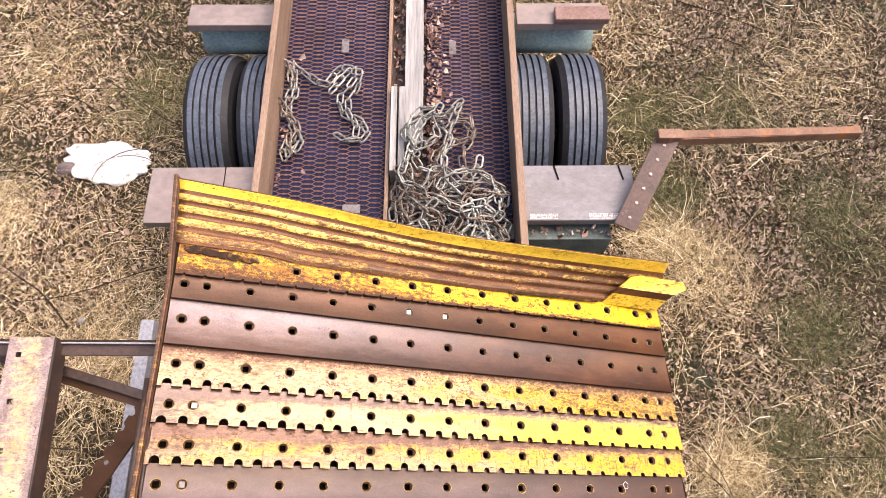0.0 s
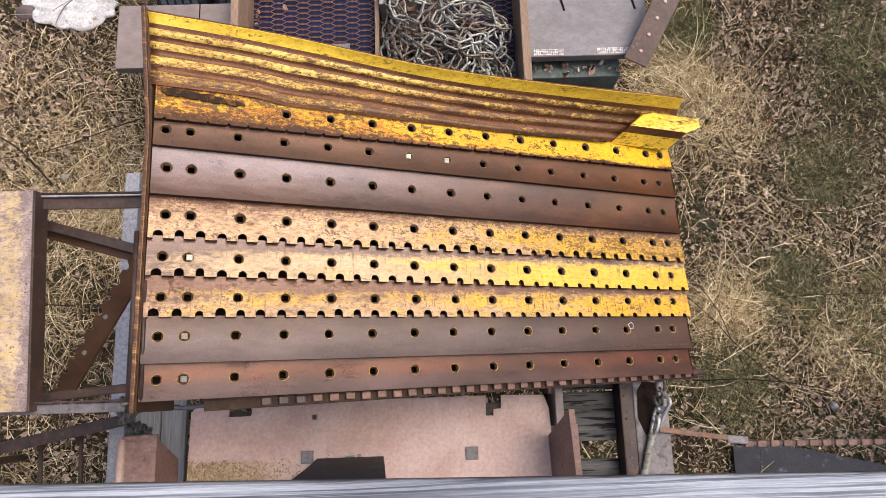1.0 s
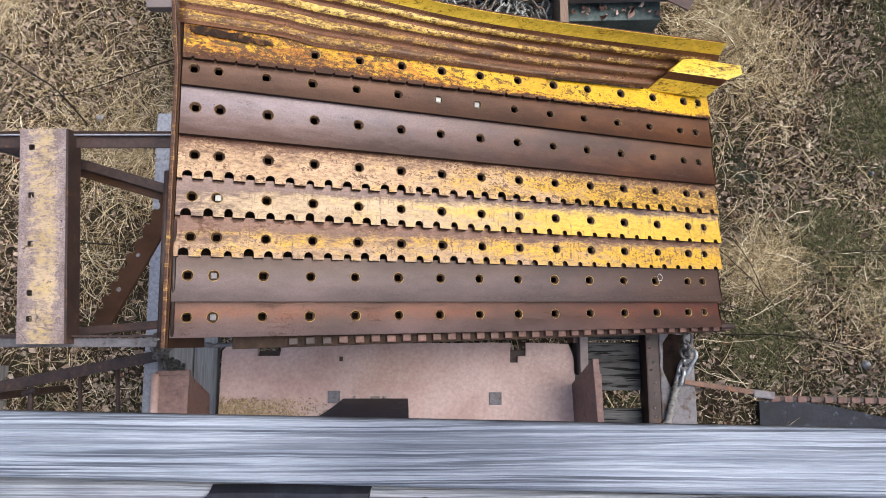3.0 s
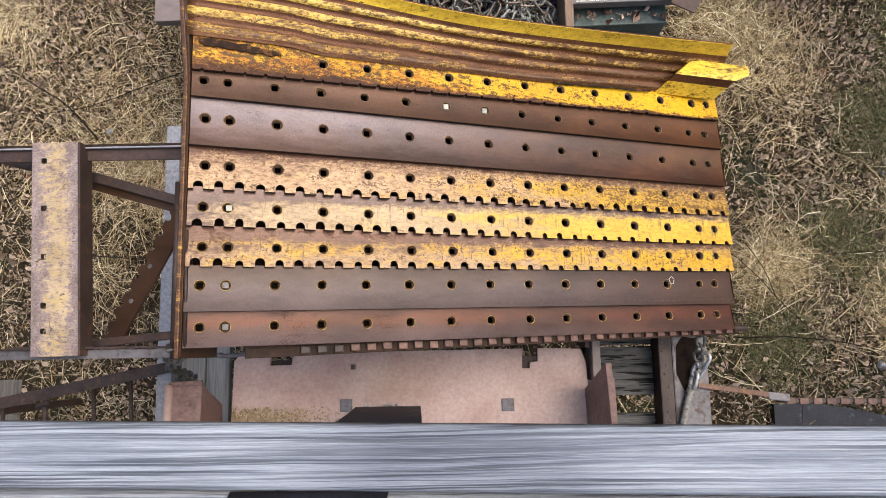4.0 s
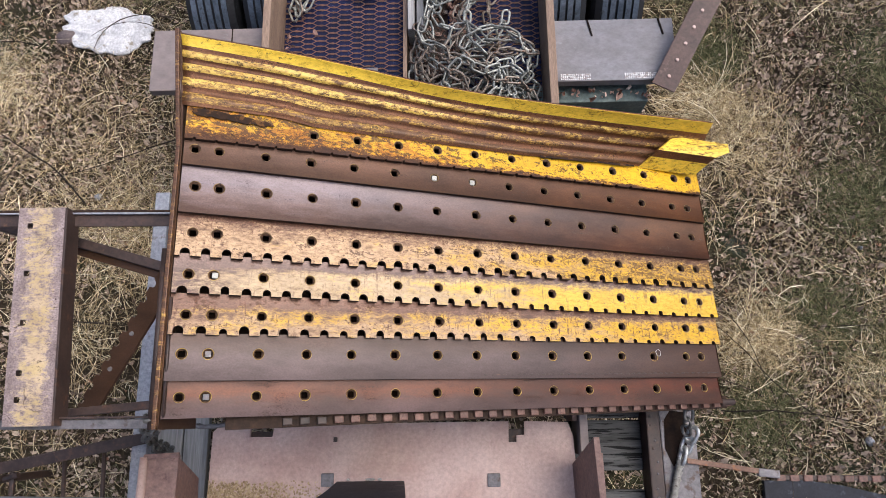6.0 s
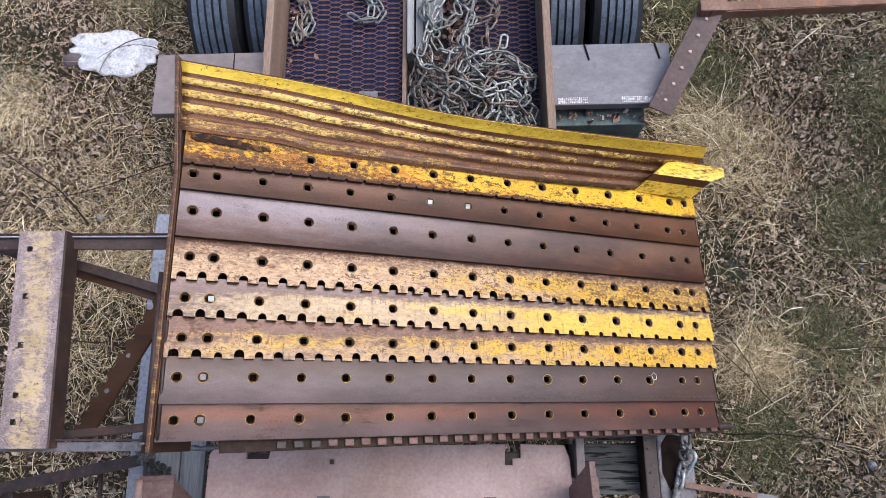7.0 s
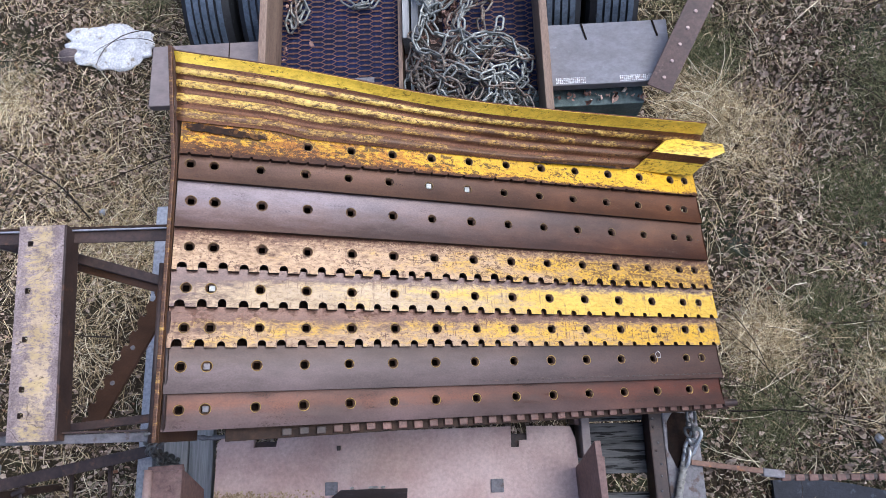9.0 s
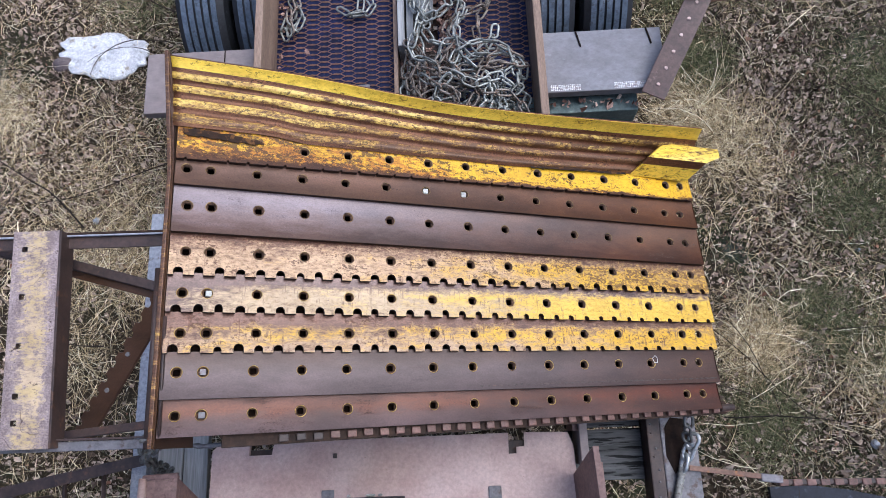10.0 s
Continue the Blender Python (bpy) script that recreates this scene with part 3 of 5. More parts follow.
def build_blades(name, count, material, label, lengths, widths, lean, keep, spots=(), share=0.13):
    verts, faces = [], []
    made, tries = 0, 0
    while made < count and tries < count * 6:
        tries += 1
        if spots and rng.random() < share:
            sx, sy, sr = spots[rng.integers(len(spots))]
            x, y = sx + rng.normal() * sr, sy + rng.normal() * sr
            out = math.atan2(y - sy, x - sx) + rng.normal() * (0.5 if sr < 0.06 else 2.2)
        else:
            x, y = somewhere()
            if keep(x, y) < rng.uniform(0, 1):
                continue
            out = rng.uniform(0, 6.283)
        made += 1
        l, w = rng.uniform(*lengths), rng.uniform(*widths)
        up = rng.uniform(*lean)
        z = ground_height(x, y)
        high = rng.uniform(0.010, 0.052)
        dx, dy = math.cos(out), math.sin(out)
        bend = rng.normal() * 0.6
        base = len(verts)
        for k in range(4):
            s = k / 3
            d = l * s
            a2 = out + bend * s
            px, py = x + math.cos(a2) * d, y + math.sin(a2) * d
            pz = z + high + l * up * (s - 0.75 * s * s)
            ww = w * (1 - 0.75 * s) / 2
            verts.append((px - dy * ww, py + dx * ww, pz))
            verts.append((px + dy * ww, py - dx * ww, pz + 0.002))
        for k in range(3):
            b = base + 2 * k
            faces.append((b, b + 1, b + 3, b + 2))
    scattered(name, verts, faces, material, label, "grass")


TUFTS = [(1.80, 0.50, 0.08), (1.72, 0.42, 0.09), (1.80, 0.50, 0.09), (1.66, 2.0, 0.10), (1.78, 1.92, 0.15), (1.5, 2.1, 0.12), (1.9, 1.75, 0.2), (-3.2, 2.35, 0.14), (-3.0, 2.1, 0.35), (-2.3, 1.6, 0.35), (-2.9, 1.4, 0.35), (-1.9, 1.3, 0.25), (2.5, 0.2, 0.2), (-3.2, 3.7, 0.3), (2.9, 3.6, 0.35), (-2.5, 0.55, 0.25), (-1.4, 0.35, 0.25), (1.5, 4.2, 0.3), (-2.3, 1.25, 0.2), (1.25, 1.55, 0.12)]
STARS = [(-3.2, 2.37, 0.03), (-3.2, 2.37, 0.04), (1.68, 2.04, 0.12), (1.78, 0.5, 0.12), (-2.6, 1.3, 0.2)]
MOSSY = [(1.69, 2.45, 0.13), (1.58, 3.1, 0.14), (2.2, 3.2, 0.2), (2.9, 2.2, 0.25), (2.5, 1.35, 0.16), (2.2, 0.62, 0.16), (1.75, 0.05, 0.14), (-1.75, 1.3, 0.12), (-2.2, 3.3, 0.2), (2.7, 0.4, 0.2), (-1.9, 2.5, 0.1)]
build_leaves(112000)
build_blades("dry_grass", 46000, STRAW, "pale dry grass stalks lying flat over the ground", (0.04, 0.22), (0.002, 0.0048), (0.0, 0.5),
             lambda x, y: 0.36 + 1.0 * clump(x, y, 0.8, 11) + 0.8 * clump(x, y, 2.5, 17) - (0.1 if x > 2.1 else 0), TUFTS, 0.2)
build_blades("dry_stalks", 800, PALE_STRAW, "long bent pale stalks lying across the grass", (0.18, 0.5), (0.0032, 0.006), (0.1, 0.45),
             lambda x, y: 0.5 + 0.8 * clump(x, y, 0.8, 11), STARS, 0.10)
build_blades("thatch", 96000, THATCH, "short broken bits of dead grass matted over the ground", (0.015, 0.07), (0.0022, 0.0055), (0.1, 0.9),
             lambda x, y: 0.55 + 0.8 * clump(x, y, 1.6, 41) + (0.3 if x > 1.3 else 0))
build_blades("green_grass", 66000, GRASS, "short dull green grass and moss among dead leaves", (0.02, 0.10), (0.0018, 0.004), (0.2, 0.8),
             lambda x, y: 0.18 + 1.3 * clump(x, y, 0.9, 23) + (0.2 if x > 2.5 else 0), MOSSY, 0.3)


def build_twigs():
    """Thin dark bramble stems lying across the grass."""
    verts, faces = [], []
    for k in range(84):
        x, y = rng.uniform(-4.2, -1.3) if k < 48 else rng.uniform(1.1, 4.2), rng.uniform(-1.0, 4.6)
        a, turn = rng.uniform(-0.9, 0.4) + (math.pi if rng.random() < 0.4 else 0), rng.normal() * 0.22
        n = int(rng.integers(9, 26))
        r0 = rng.uniform(0.0028, 0.0055)
        base = len(verts)
        for i in range(n):
            r = r0 * (1 - 0.6 * i / n)
            z = ground_height(x, y) + 0.06 + 0.07 * math.sin(math.pi * i / n)
            nx, ny = -math.sin(a), math.cos(a)
            verts += [(x + nx * r, y + ny * r, z), (x, y, z + r * 1.5), (x - nx * r, y - ny * r, z)]
            x, y = x + 0.07 * math.cos(a), y + 0.07 * math.sin(a)
            a += turn * 0.35 + rng.normal() * 0.08
        for i in range(n - 1):
            b = base + 3 * i
            faces += [(b, b + 3, b + 4, b + 1), (b + 1, b + 4, b + 5, b + 2)]
    scattered("bramble_stems", verts, faces, TWIG, "thin dark bramble stems lying over the grass", "twigs")


build_twigs()


def build_snow():
    bm = bmesh.new()
    bmesh.ops.create_icosphere(bm, subdivisions=5, radius=1)
    for v in bm.verts:
        x, y, z = v.co
        r = 1 + 0.3 * noise.noise((x * 1.6, y * 1.6, 3)) + 0.16 * noise.noise((x * 4, y * 4, 3)) + 0.04 * noise.noise((x * 9, y * 9, 3))
        v.co = (x * 0.335 * r, y * 0.175 * r, max(z, -0.2) * 0.035 * (1 + 0.6 * noise.noise((x * 4, y * 4, 9))))
    ob = part("snow_patch", bm, SNOW, smooth=True)
    ob.matrix_world = pose(-2.50, 2.73, 0.055, 0, 0, -6)
    tagged(ob, "dirty white patch of old snow on dead grass", "snow")


build_snow()


def build_stone(x, y, sx, sy, h, turn, material, label):
    bm = bmesh.new()
    bmesh.ops.create_icosphere(bm, subdivisions=3, radius=1)
    for v in bm.verts:
        k = 1 + 0.25 * noise.noise(v.co * 1.4 + Vector((x, y, 0))) + 0.08 * noise.noise(v.co * 4)
        v.co = (v.co.x * sx * k, v.co.y * sy * k, v.co.z * h * k)
    ob = part("stone", bm, material, smooth=True)
    ob.matrix_world = pose(x, y, ground_height(x, y) + 0.03, 0, 0, turn)
    tagged(ob, label, "stone")


build_stone(-2.79, 2.68, 0.085, 0.06, 0.05, 20, STONE_BROWN, "purplish brown stone at the edge of the snow")
for x, y, s in ((2.36, -0.13, 0.028), (-2.45, 1.49, 0.026), (2.49, 1.05, 0.012), (2.44, -0.05, 0.010)):
    build_stone(x, y, s, s * 0.85, 0.028, 40 * x, STONE_GREY, "small bluish grey stone among dead leaves")


# ---- chain links ----
def link_mesh(length, width, wire, name):
    bm = bmesh.new()
    ring, half, r = [], (length - width) / 2, (width - wire) / 2
    for i in range(7):
        a = math.pi * i / 6 - math.pi / 2
        ring.append((half + r * math.cos(a), r * math.sin(a)))
    for i in range(7):
        a = math.pi * i / 6 + math.pi / 2
        ring.append((-half + r * math.cos(a), r * math.sin(a)))
    n, loops = len(ring), []
    for i, (x, y) in enumerate(ring):
        tx, ty = ring[(i + 1) % n][0] - ring[i - 1][0], ring[(i + 1) % n][1] - ring[i - 1][1]
        q = math.hypot(tx, ty)
        nx, ny = ty / q, -tx / q
        loops.append([bm.verts.new((x + nx * math.cos(b) * wire / 2, y + ny * math.cos(b) * wire / 2, math.sin(b) * wire / 2)) for b in [k * math.pi / 3 for k in range(6)]])
    for i in range(n):
        for k in range(6):
            bm.faces.new((loops[i][k], loops[(i + 1) % n][k], loops[(i + 1) % n][(k + 1) % 6], loops[i][(k + 1) % 6]))
    bmesh.ops.recalc_face_normals(bm, faces=bm.faces[:])
    me = bpy.data.meshes.new(name)
    bm.to_mesh(me)
    bm.free()
    me.polygons.foreach_set("use_smooth", [True] * len(me.polygons))
    return me


def lay_chain(points, mesh, pitch, label, flat=0.6, group="", material=None):
    """Links along a line of points, turned by turns."""
    pts = [Vector(p) for p in points]
    root = thing("chain", label, "chain", pts[0], group)
    seg, k, carry = 0, 0, 0.0
    for a, b in zip(pts, pts[1:]):
        d = (b - a).length
        while carry < d:
            c = a.lerp(b, carry / d)
            turn = (b - a).to_track_quat("X", "Z").to_matrix().to_4x4()
            ob = new("link", mesh)
            ob.parent = root
            ob.matrix_parent_inverse = root.matrix_world.inverted()
            ob.matrix_world = Matrix.Translation(c) @ turn @ pose(0, 0, 0, (flat * 35 if k % 2 else 90 - flat * 35) + random.uniform(-15, 15), random.uniform(-8, 8), random.uniform(-10, 10))
            carry += pitch
            k += 1
        carry -= d
    return root


def curve_through(points, n=12):
    out = []
    p = [points[0]] + list(points) + [points[-1]]
    for i in range(1, len(p) - 2):
        a, b, c, d = (Vector(q) for q in p[i - 1:i + 3])
        for k in range(n):
            t = k / n
            out.append(0.5 * ((2 * b) + (c - a) * t + (2 * a - 5 * b + 4 * c - d) * t * t + (3 * b - a - 3 * c + d) * t ** 3))
    out.append(Vector(points[-1]))
    return out


LINK = link_mesh(0.094, 0.049, 0.0122, "link")
LINK.materials.append(GALV)
LINK_RUSTY = link_mesh(0.094, 0.049, 0.0122, "link")
LINK_RUSTY.materials.append(CHAIN_BROWN)


# ---- the equipment trailer ----
TX = -0.285          # its middle line


def build_tyre(parent, x, y):
    """A truck tyre with ribbed tread, on a steel rim."""
    R, W = 0.525, 0.29
    wheel = thing("wheel", "", "", (x, y, R))
    del_keys = [k for k in wheel.keys()]
    for k in del_keys:
        del wheel[k]
    wheel.parent = parent
    wheel.matrix_parent_inverse = parent.matrix_world.inverted()
    half = W / 2
    prof = [(-half * 0.72, 0.30), (-half * 0.98, 0.36), (-half, 0.43), (-half * 0.94, 0.49)]
    ribs = 5
    tread = []
    tw = 0.108
    for i in range(ribs):
        a, b = -tw + i * 2 * tw / ribs, -tw + (i + 1) * 2 * tw / ribs
        top = R - 0.010 * abs((a + b) / 2 / tw) ** 2
        if i:
            tread += [(a - 0.0055, top - 0.016), (a + 0.0055, top - 0.016)]
        tread += [(a + 0.0065, top), (b - 0.0065, top)]
    prof = prof + [(-tw - 0.012, R - 0.022)] + tread + [(tw + 0.012, R - 0.022)] + [(-a, b) for a, b in reversed(prof)]
    bm = bmesh.new()
    seg = 56
    loops = [[bm.verts.new((px, pr * math.sin(2 * math.pi * s / seg), pr * math.cos(2 * math.pi * s / seg))) for px, pr in prof] for s in range(seg)]
    for s in range(seg):
        for k in range(len(prof) - 1):
            f = bm.faces.new((loops[s][k], loops[s][k + 1], loops[(s + 1) % seg][k + 1], loops[(s + 1) % seg][k]))
            f.material_index = 1 if min(prof[k][1], prof[k + 1][1]) > R - 0.0125 else 0
    bmesh.ops.recalc_face_normals(bm, faces=bm.faces[:])
    bm.transform(Matrix.Translation((x, y, R)))
    part("tyre", bm, (TYRE, TYRE_RIB), wheel, "ribbed black truck tyre with worn grey tread")
    bm = bmesh.new()
    bmesh.ops.create_cone(bm, cap_ends=True, segments=32, radius1=0.30, radius2=0.30, depth=W * 0.6)
    bm.transform(Matrix.Translation((x, y, R)) @ pose(0, 0, 0, 0, 90))
    part("rim", bm, GREY_STEEL, wheel)
    return wheel


def expanded_mesh(x0, x1, y0, y1, z):
    """Diamond lattice of flattened strands."""
    ch, t = 0.031, 0.0042
    nx, ny = round((x1 - x0) / 0.132), int((y1 - y0) / ch)
    cw = (x1 - x0) / nx
    verts, faces = [], []
    for j in range(ny):
        for i in range(nx):
            cx, cy = x0 + (i + 0.5) * cw, y0 + (j + 0.5) * ch
            for sx in (-1, 1):
                # half of one strand: from the bond at the cell's side to the crown at its top
                pts = [(cx + sx * cw / 2, cy), (cx + sx * cw * 0.39, cy + ch * 0.07), (cx + sx * cw * 0.17, cy + ch * 0.40), (cx, cy + ch / 2)]
                for sy in (1, -1):
                    b = len(verts)
                    for k, (px, py) in enumerate(pts):
                        qy = cy + (py - cy) * sy
                        lift = 0.010 if (k > 1) == (sy > 0) else 0.0
                        verts += [(px, qy - t / 2, z + lift), (px, qy + t / 2, z + lift + 0.003)]
                    for k in range(3):
                        faces.append((b + 2 * k, b + 2 * k + 1, b + 2 * k + 3, b + 2 * k + 2))
    return verts, faces


def build_trailer():
    tr = thing("equipment_trailer", "low equipment trailer with brown side boards and rusty mesh deck", "trailer", (TX, 3.2, 0))
    # side boards
    for x0, x1, name in ((-1.012, -0.972, "side_board"), (0.392, 0.432, "side_board")):
        part(name, box((x0, 1.36, 0.98), (x1, 6.2, 1.30), 0.006), BROWN_BOARD, tr)
    # deck sheet, mesh, middle rails
    part("deck_sheet", box((-0.972, 1.36, 0.985), (-0.318, 6.2, 1.03), 0.003), NAVY, tr, "dark navy deck sheet under the mesh")
    part("deck_sheet", box((-0.095, 1.36, 0.985), (0.392, 6.2, 1.03), 0.003), NAVY, tr, "dark navy deck sheet under the mesh")
    part("channel_floor", box((-0.318, 1.36, 0.95), (-0.095, 6.2, 0.99), 0.003), DARK_STEEL, tr)
    for x0, x1 in ((-0.968, -0.322), (-0.09, 0.388)):
        v, f = expanded_mesh(x0, x1, 1.4, 4.4, 1.036)
        me = bpy.data.meshes.new("deck_mesh")
        me.from_pydata(v, [], f)
        me.materials.append(MESH_RUST)
        ob = new("deck_mesh", me)
        ob.parent, ob.matrix_parent_inverse = tr, tr.matrix_world.inverted()
        tagged(ob, "rusty expanded metal deck mesh", kind="stuff")
    part("middle_rail", box((-0.330, 1.36, 0.99), (-0.308, 6.2, 1.10), 0.003), BROWN_BOARD, tr)
    # outriggers in front of and behind the wheels
    for x0, x1, lbl in ((-1.62, -1.016, "taupe painted board with a saw cut"), (0.436, 1.055, "bluish grey painted board with worn white tape")):
        o = part("outrigger_board", box((x0, 1.66, 1.10), (x1, 2.005, 1.155), 0.006), TAUPE_BOARD if x0 < 0 else BLUE_BOARD, tr, lbl)
    part("outrigger_seam", box((-1.213, 1.663, 1.156), (-1.207, 2.002, 1.1575), 0), SHADE_CUT_BLACK, tr)
    for x in (0.62, 0.98):
        part("cable", beam((x, 2.0, 1.16), (x + 0.02, 1.91, 1.158), 0.008, 0.008, 0.002), SHADE_CUT_BLACK, tr)
    # tape marks: small tiles
    for cx, n in ((0.47, 16), (0.79, 20)):
        bms = []
        for i in range(n):
            for j in range(4):
                if random.random() < 0.97:
                    bms.append(box((cx + i * 0.0095, 1.668 + j * 0.0085, 1.1535), (cx + i * 0.0095 + 0.0072, 1.668 + j * 0.0085 + 0.0062, 1.1565), 0))
        tagged(part("reflective_tape", join(*bms), TAPE_WHITE, tr, "worn white reflective tape"), kind="stuff")
    part("end_beam", box((-1.45, 1.60, 0.86), (0.93, 1.70, 1.04), 0.008), TEAL, tr, "faded teal end beam")
    part("lower_beam", box((-1.2, 1.50, 0.66), (0.86, 1.60, 0.80), 0.008), TEAL, tr, "faded teal lower beam")
    for s in (-1, 1):
        a, b = sorted((TX + s * 0.76, TX + s * 1.31))
        part("rear_cross_board", box((a, 3.06, 1.06), (b, 3.23, 1.12), 0.006), TAUPE_BOARD, tr)
        bm = pipe((TX + s * 0.72, 3.22, 0.86), (TX + s * 1.28, 3.22, 0.86), 0.13, 20)
        part("fender_tank", bm, TEAL_PALE, tr, "faded teal round tank behind the wheels", True)
    part("axle", pipe((TX - 1.1, 2.64, 0.525), (TX + 1.1, 2.64, 0.525), 0.06), DARK_STEEL, tr)
    for x in (-0.85, 0.28):
        part("frame_beam", box((x - 0.05, 1.5, 0.78), (x + 0.05, 6.2, 0.978), 0.006), TEAL, tr)
    part("hinge_block", box((0.71, 3.05, 1.12), (1.05, 3.16, 1.17), 0.01), RED_RUST, tr, "red rusty hinge bracket")
    for x in (TX - 1.16, TX - 0.835, TX + 0.835, TX + 1.16):
        build_tyre(tr, x, 2.64)
    for x, y in ((-0.606, 2.95), (0.068, 2.93)):
        part("deck_clip", box((x - 0.023, y - 0.055, 1.046), (x + 0.023, y + 0.055, 1.056), 0.003), GREY_STEEL, tr, "small grey steel clip")
    part("deck_tag", box((-0.565, 1.765, 1.046), (-0.465, 1.82, 1.052), 0.002), GREY_STEEL, tr)
    return tr


build_trailer()

# loose boards in the middle channel
ob = part("wooden_plank", box((-0.222, 2.17, 1.10), (-0.112, 4.3, 1.14), 0.004), GREY_WOOD_Y)
tagged(ob, "weathered grey plank lying along the trailer's channel", "plank")
for x in (-0.302, -0.255):
    ob = part("wooden_batten", box((x, 1.98, 0.992), (x + 0.036, 2.56, 1.15), 0.004), GREY_WOOD_Y)
    tagged(ob, "narrow weathered batten on edge in the trailer's channel", "batten", "battens in the channel")
ob = part("spacer_block", box((-0.215, 2.20, 0.992), (-0.12, 2.30, 1.098), 0.004), GREY_WOOD_Y)
tagged(ob, "short wooden block under the grey plank", "block")
ob = part("spacer_block", box((-0.215, 4.0, 0.992), (-0.12, 4.1, 1.098), 0.004), GREY_WOOD_Y)
tagged(ob, "short wooden block under the grey plank", "block")


def deck_litter():
    verts, faces = [], []
    for _ in range(1400):
        k = rng.random()
        if k < 0.62:
            x, y, z = rng.uniform(-0.30, -0.10), rng.uniform(1.4, 4.4), 0.995
        elif k < 0.9:
            x, y, z = -0.09 + abs(rng.normal()) * 0.07, rng.uniform(1.45, 3.3), 1.05
        else:
            x, y, z = -0.95 + abs(rng.normal()) * 0.05, rng.uniform(1.9, 2.9), 1.05
        if k > 0.93:
            x, y, z = rng.uniform(0.47, 0.93), rng.uniform(1.50, 1.66), 0
            z = 1.045 if y > 1.605 else 0.805
        add_leaf(verts, faces, x if x > 0.46 else min(x, 0.37), y, z + rng.uniform(0.004, 0.03), rng.uniform(0.008, 0.026), 0.5)
    scattered("leaf_litter", verts, faces, LITTER, "reddish dead leaves caught on the trailer deck", "leaves")


deck_litter()


def build_chains():
    z = 1.075
    s = [(-0.947, 2.79, z), (-0.84, 2.715, z), (-0.71, 2.64, z), (-0.63, 2.745, z), (-0.53, 2.72, z + .02), (-0.56, 2.62, z), (-0.61, 2.54, z), (-0.60, 2.44, z), (-0.52, 2.36, z), (-0.51, 2.27, z), (-0.56, 2.235, z), (-0.63, 2.28, z)]
    lay_chain(curve_through(s), LINK, 0.068, "weathered galvanised chain lying in an S on the mesh deck")
    s2 = [(x + 0.05 + random.uniform(-0.015, 0.015), y - 0.035 + random.uniform(-0.02, 0.02), q + 0.018) for x, y, q in s[2:]]
    lay_chain(curve_through(s2), LINK, 0.068, "weathered galvanised chain doubled over on the mesh deck")
    c = [(-0.94, 2.76, z), (-0.915, 2.6, z), (-0.945, 2.45, z), (-0.90, 2.36, z), (-0.86, 2.27, z), (-0.88, 2.19, z), (-0.93, 2.2, z), (-0.91, 2.1, z)]
    lay_chain(curve_through(c), LINK, 0.066, "weathered chain piled along the trailer's side board")
    d = [(x + 0.035, y - 0.03 + random.uniform(-0.02, 0.02), q + 0.02) for x, y, q in c]
    lay_chain(curve_through(d), LINK, 0.066, "weathered chain piled along the trailer's side board")
    e = [(x + 0.012 + random.uniform(-0.03, 0.03), y + 0.02, q + 0.035) for x, y, q in c[2:]]
    lay_chain(curve_through(e), LINK_RUSTY, 0.066, "brown rusty chain piled along the trailer's side board")
    random.seed(11)
    for n in range(21):
        pts = []
        x, y = random.uniform(-0.25, 0.3), random.uniform(1.45, 1.95)
        a = random.uniform(0, 6.28)
        for k in range(11):
            hgt = 1.07 + 0.010 * n * max(0.2, 1 - (abs(x - 0.05) / 0.5) ** 2)
            pts.append((x, y, hgt + random.uniform(-0.012, 0.02)))
            a += random.uniform(-1.5, 1.5)
            for _ in range(8):
                nx, ny = x + 0.12 * math.cos(a), y + 0.12 * math.sin(a)
                lim = 0.37 if ny < 1.9 else 0.22
                if -0.28 < nx < lim and 1.40 < ny < 2.38:
                    break
                a += 1.1
            x, y = min(max(nx, -0.28), 0.36), min(max(ny, 1.40), 2.38)
        lay_chain(curve_through(pts, 6), LINK_RUSTY if n % 3 == 1 else LINK, 0.069, "brown rusty chain heaped on the trailer deck" if n % 3 == 1 else "weathered galvanised chain heaped on the trailer deck", 0.5, "heap of chains")


build_chains()


def build_arm():
    arm = thing("perforated_arm", "rusty perforated steel arm with a long bar, off the trailer's corner", "steel arm", (0.96, 1.64, 1.16))
    a, b = Vector((0.965, 1.60, 1.18)), Vector((1.23, 2.09, 1.35))
    part("arm_plate", beam(a, b, 0.120, 0.014, 0.003), ARM_PLATE, arm, "dark brown perforated plate")
    for k in range(6):
        c = a.lerp(b, 0.1 + 0.15 * k)
        bm = bmesh.new()
        bmesh.ops.create_cone(bm, cap_ends=True, segments=10, radius1=0.010, radius2=0.008, depth=0.006)
        bm.transform(Matrix.Translation(c + Vector((0.0, 0, 0.010))))
        part("bolt", bm, PINK_RUST, arm)
    part("elbow", box((1.15, 2.03, 1.335), (1.28, 2.09, 1.385), 0.006), ARM_RUST, arm)
    part("bar", join(beam((1.20, 2.055, 1.375), (2.52, 2.335, 1.0), 0.05, 0.012, 0.003), beam((1.20, 2.03, 1.345), (2.52, 2.315, 0.97), 0.012, 0.06, 0.003)), ARM_RUST, arm, "rusty angle bar")


build_arm()


# ---- the chute of old grader blades ----
SLOPE = math.atan(0.396)
CHUTE = Matrix.Translation((0, 0, 1.813)) @ pose(0, 0, 0, 0, math.degrees(SLOPE))
HOLES = [-0.9906, -0.9144] + [-0.9144 + 0.1524 * i for i in range(1, 13)] + [0.9906]
START = 1.036


def on_chute(x, lift=0.0):
    return 1.813 - 0.396 * x + lift


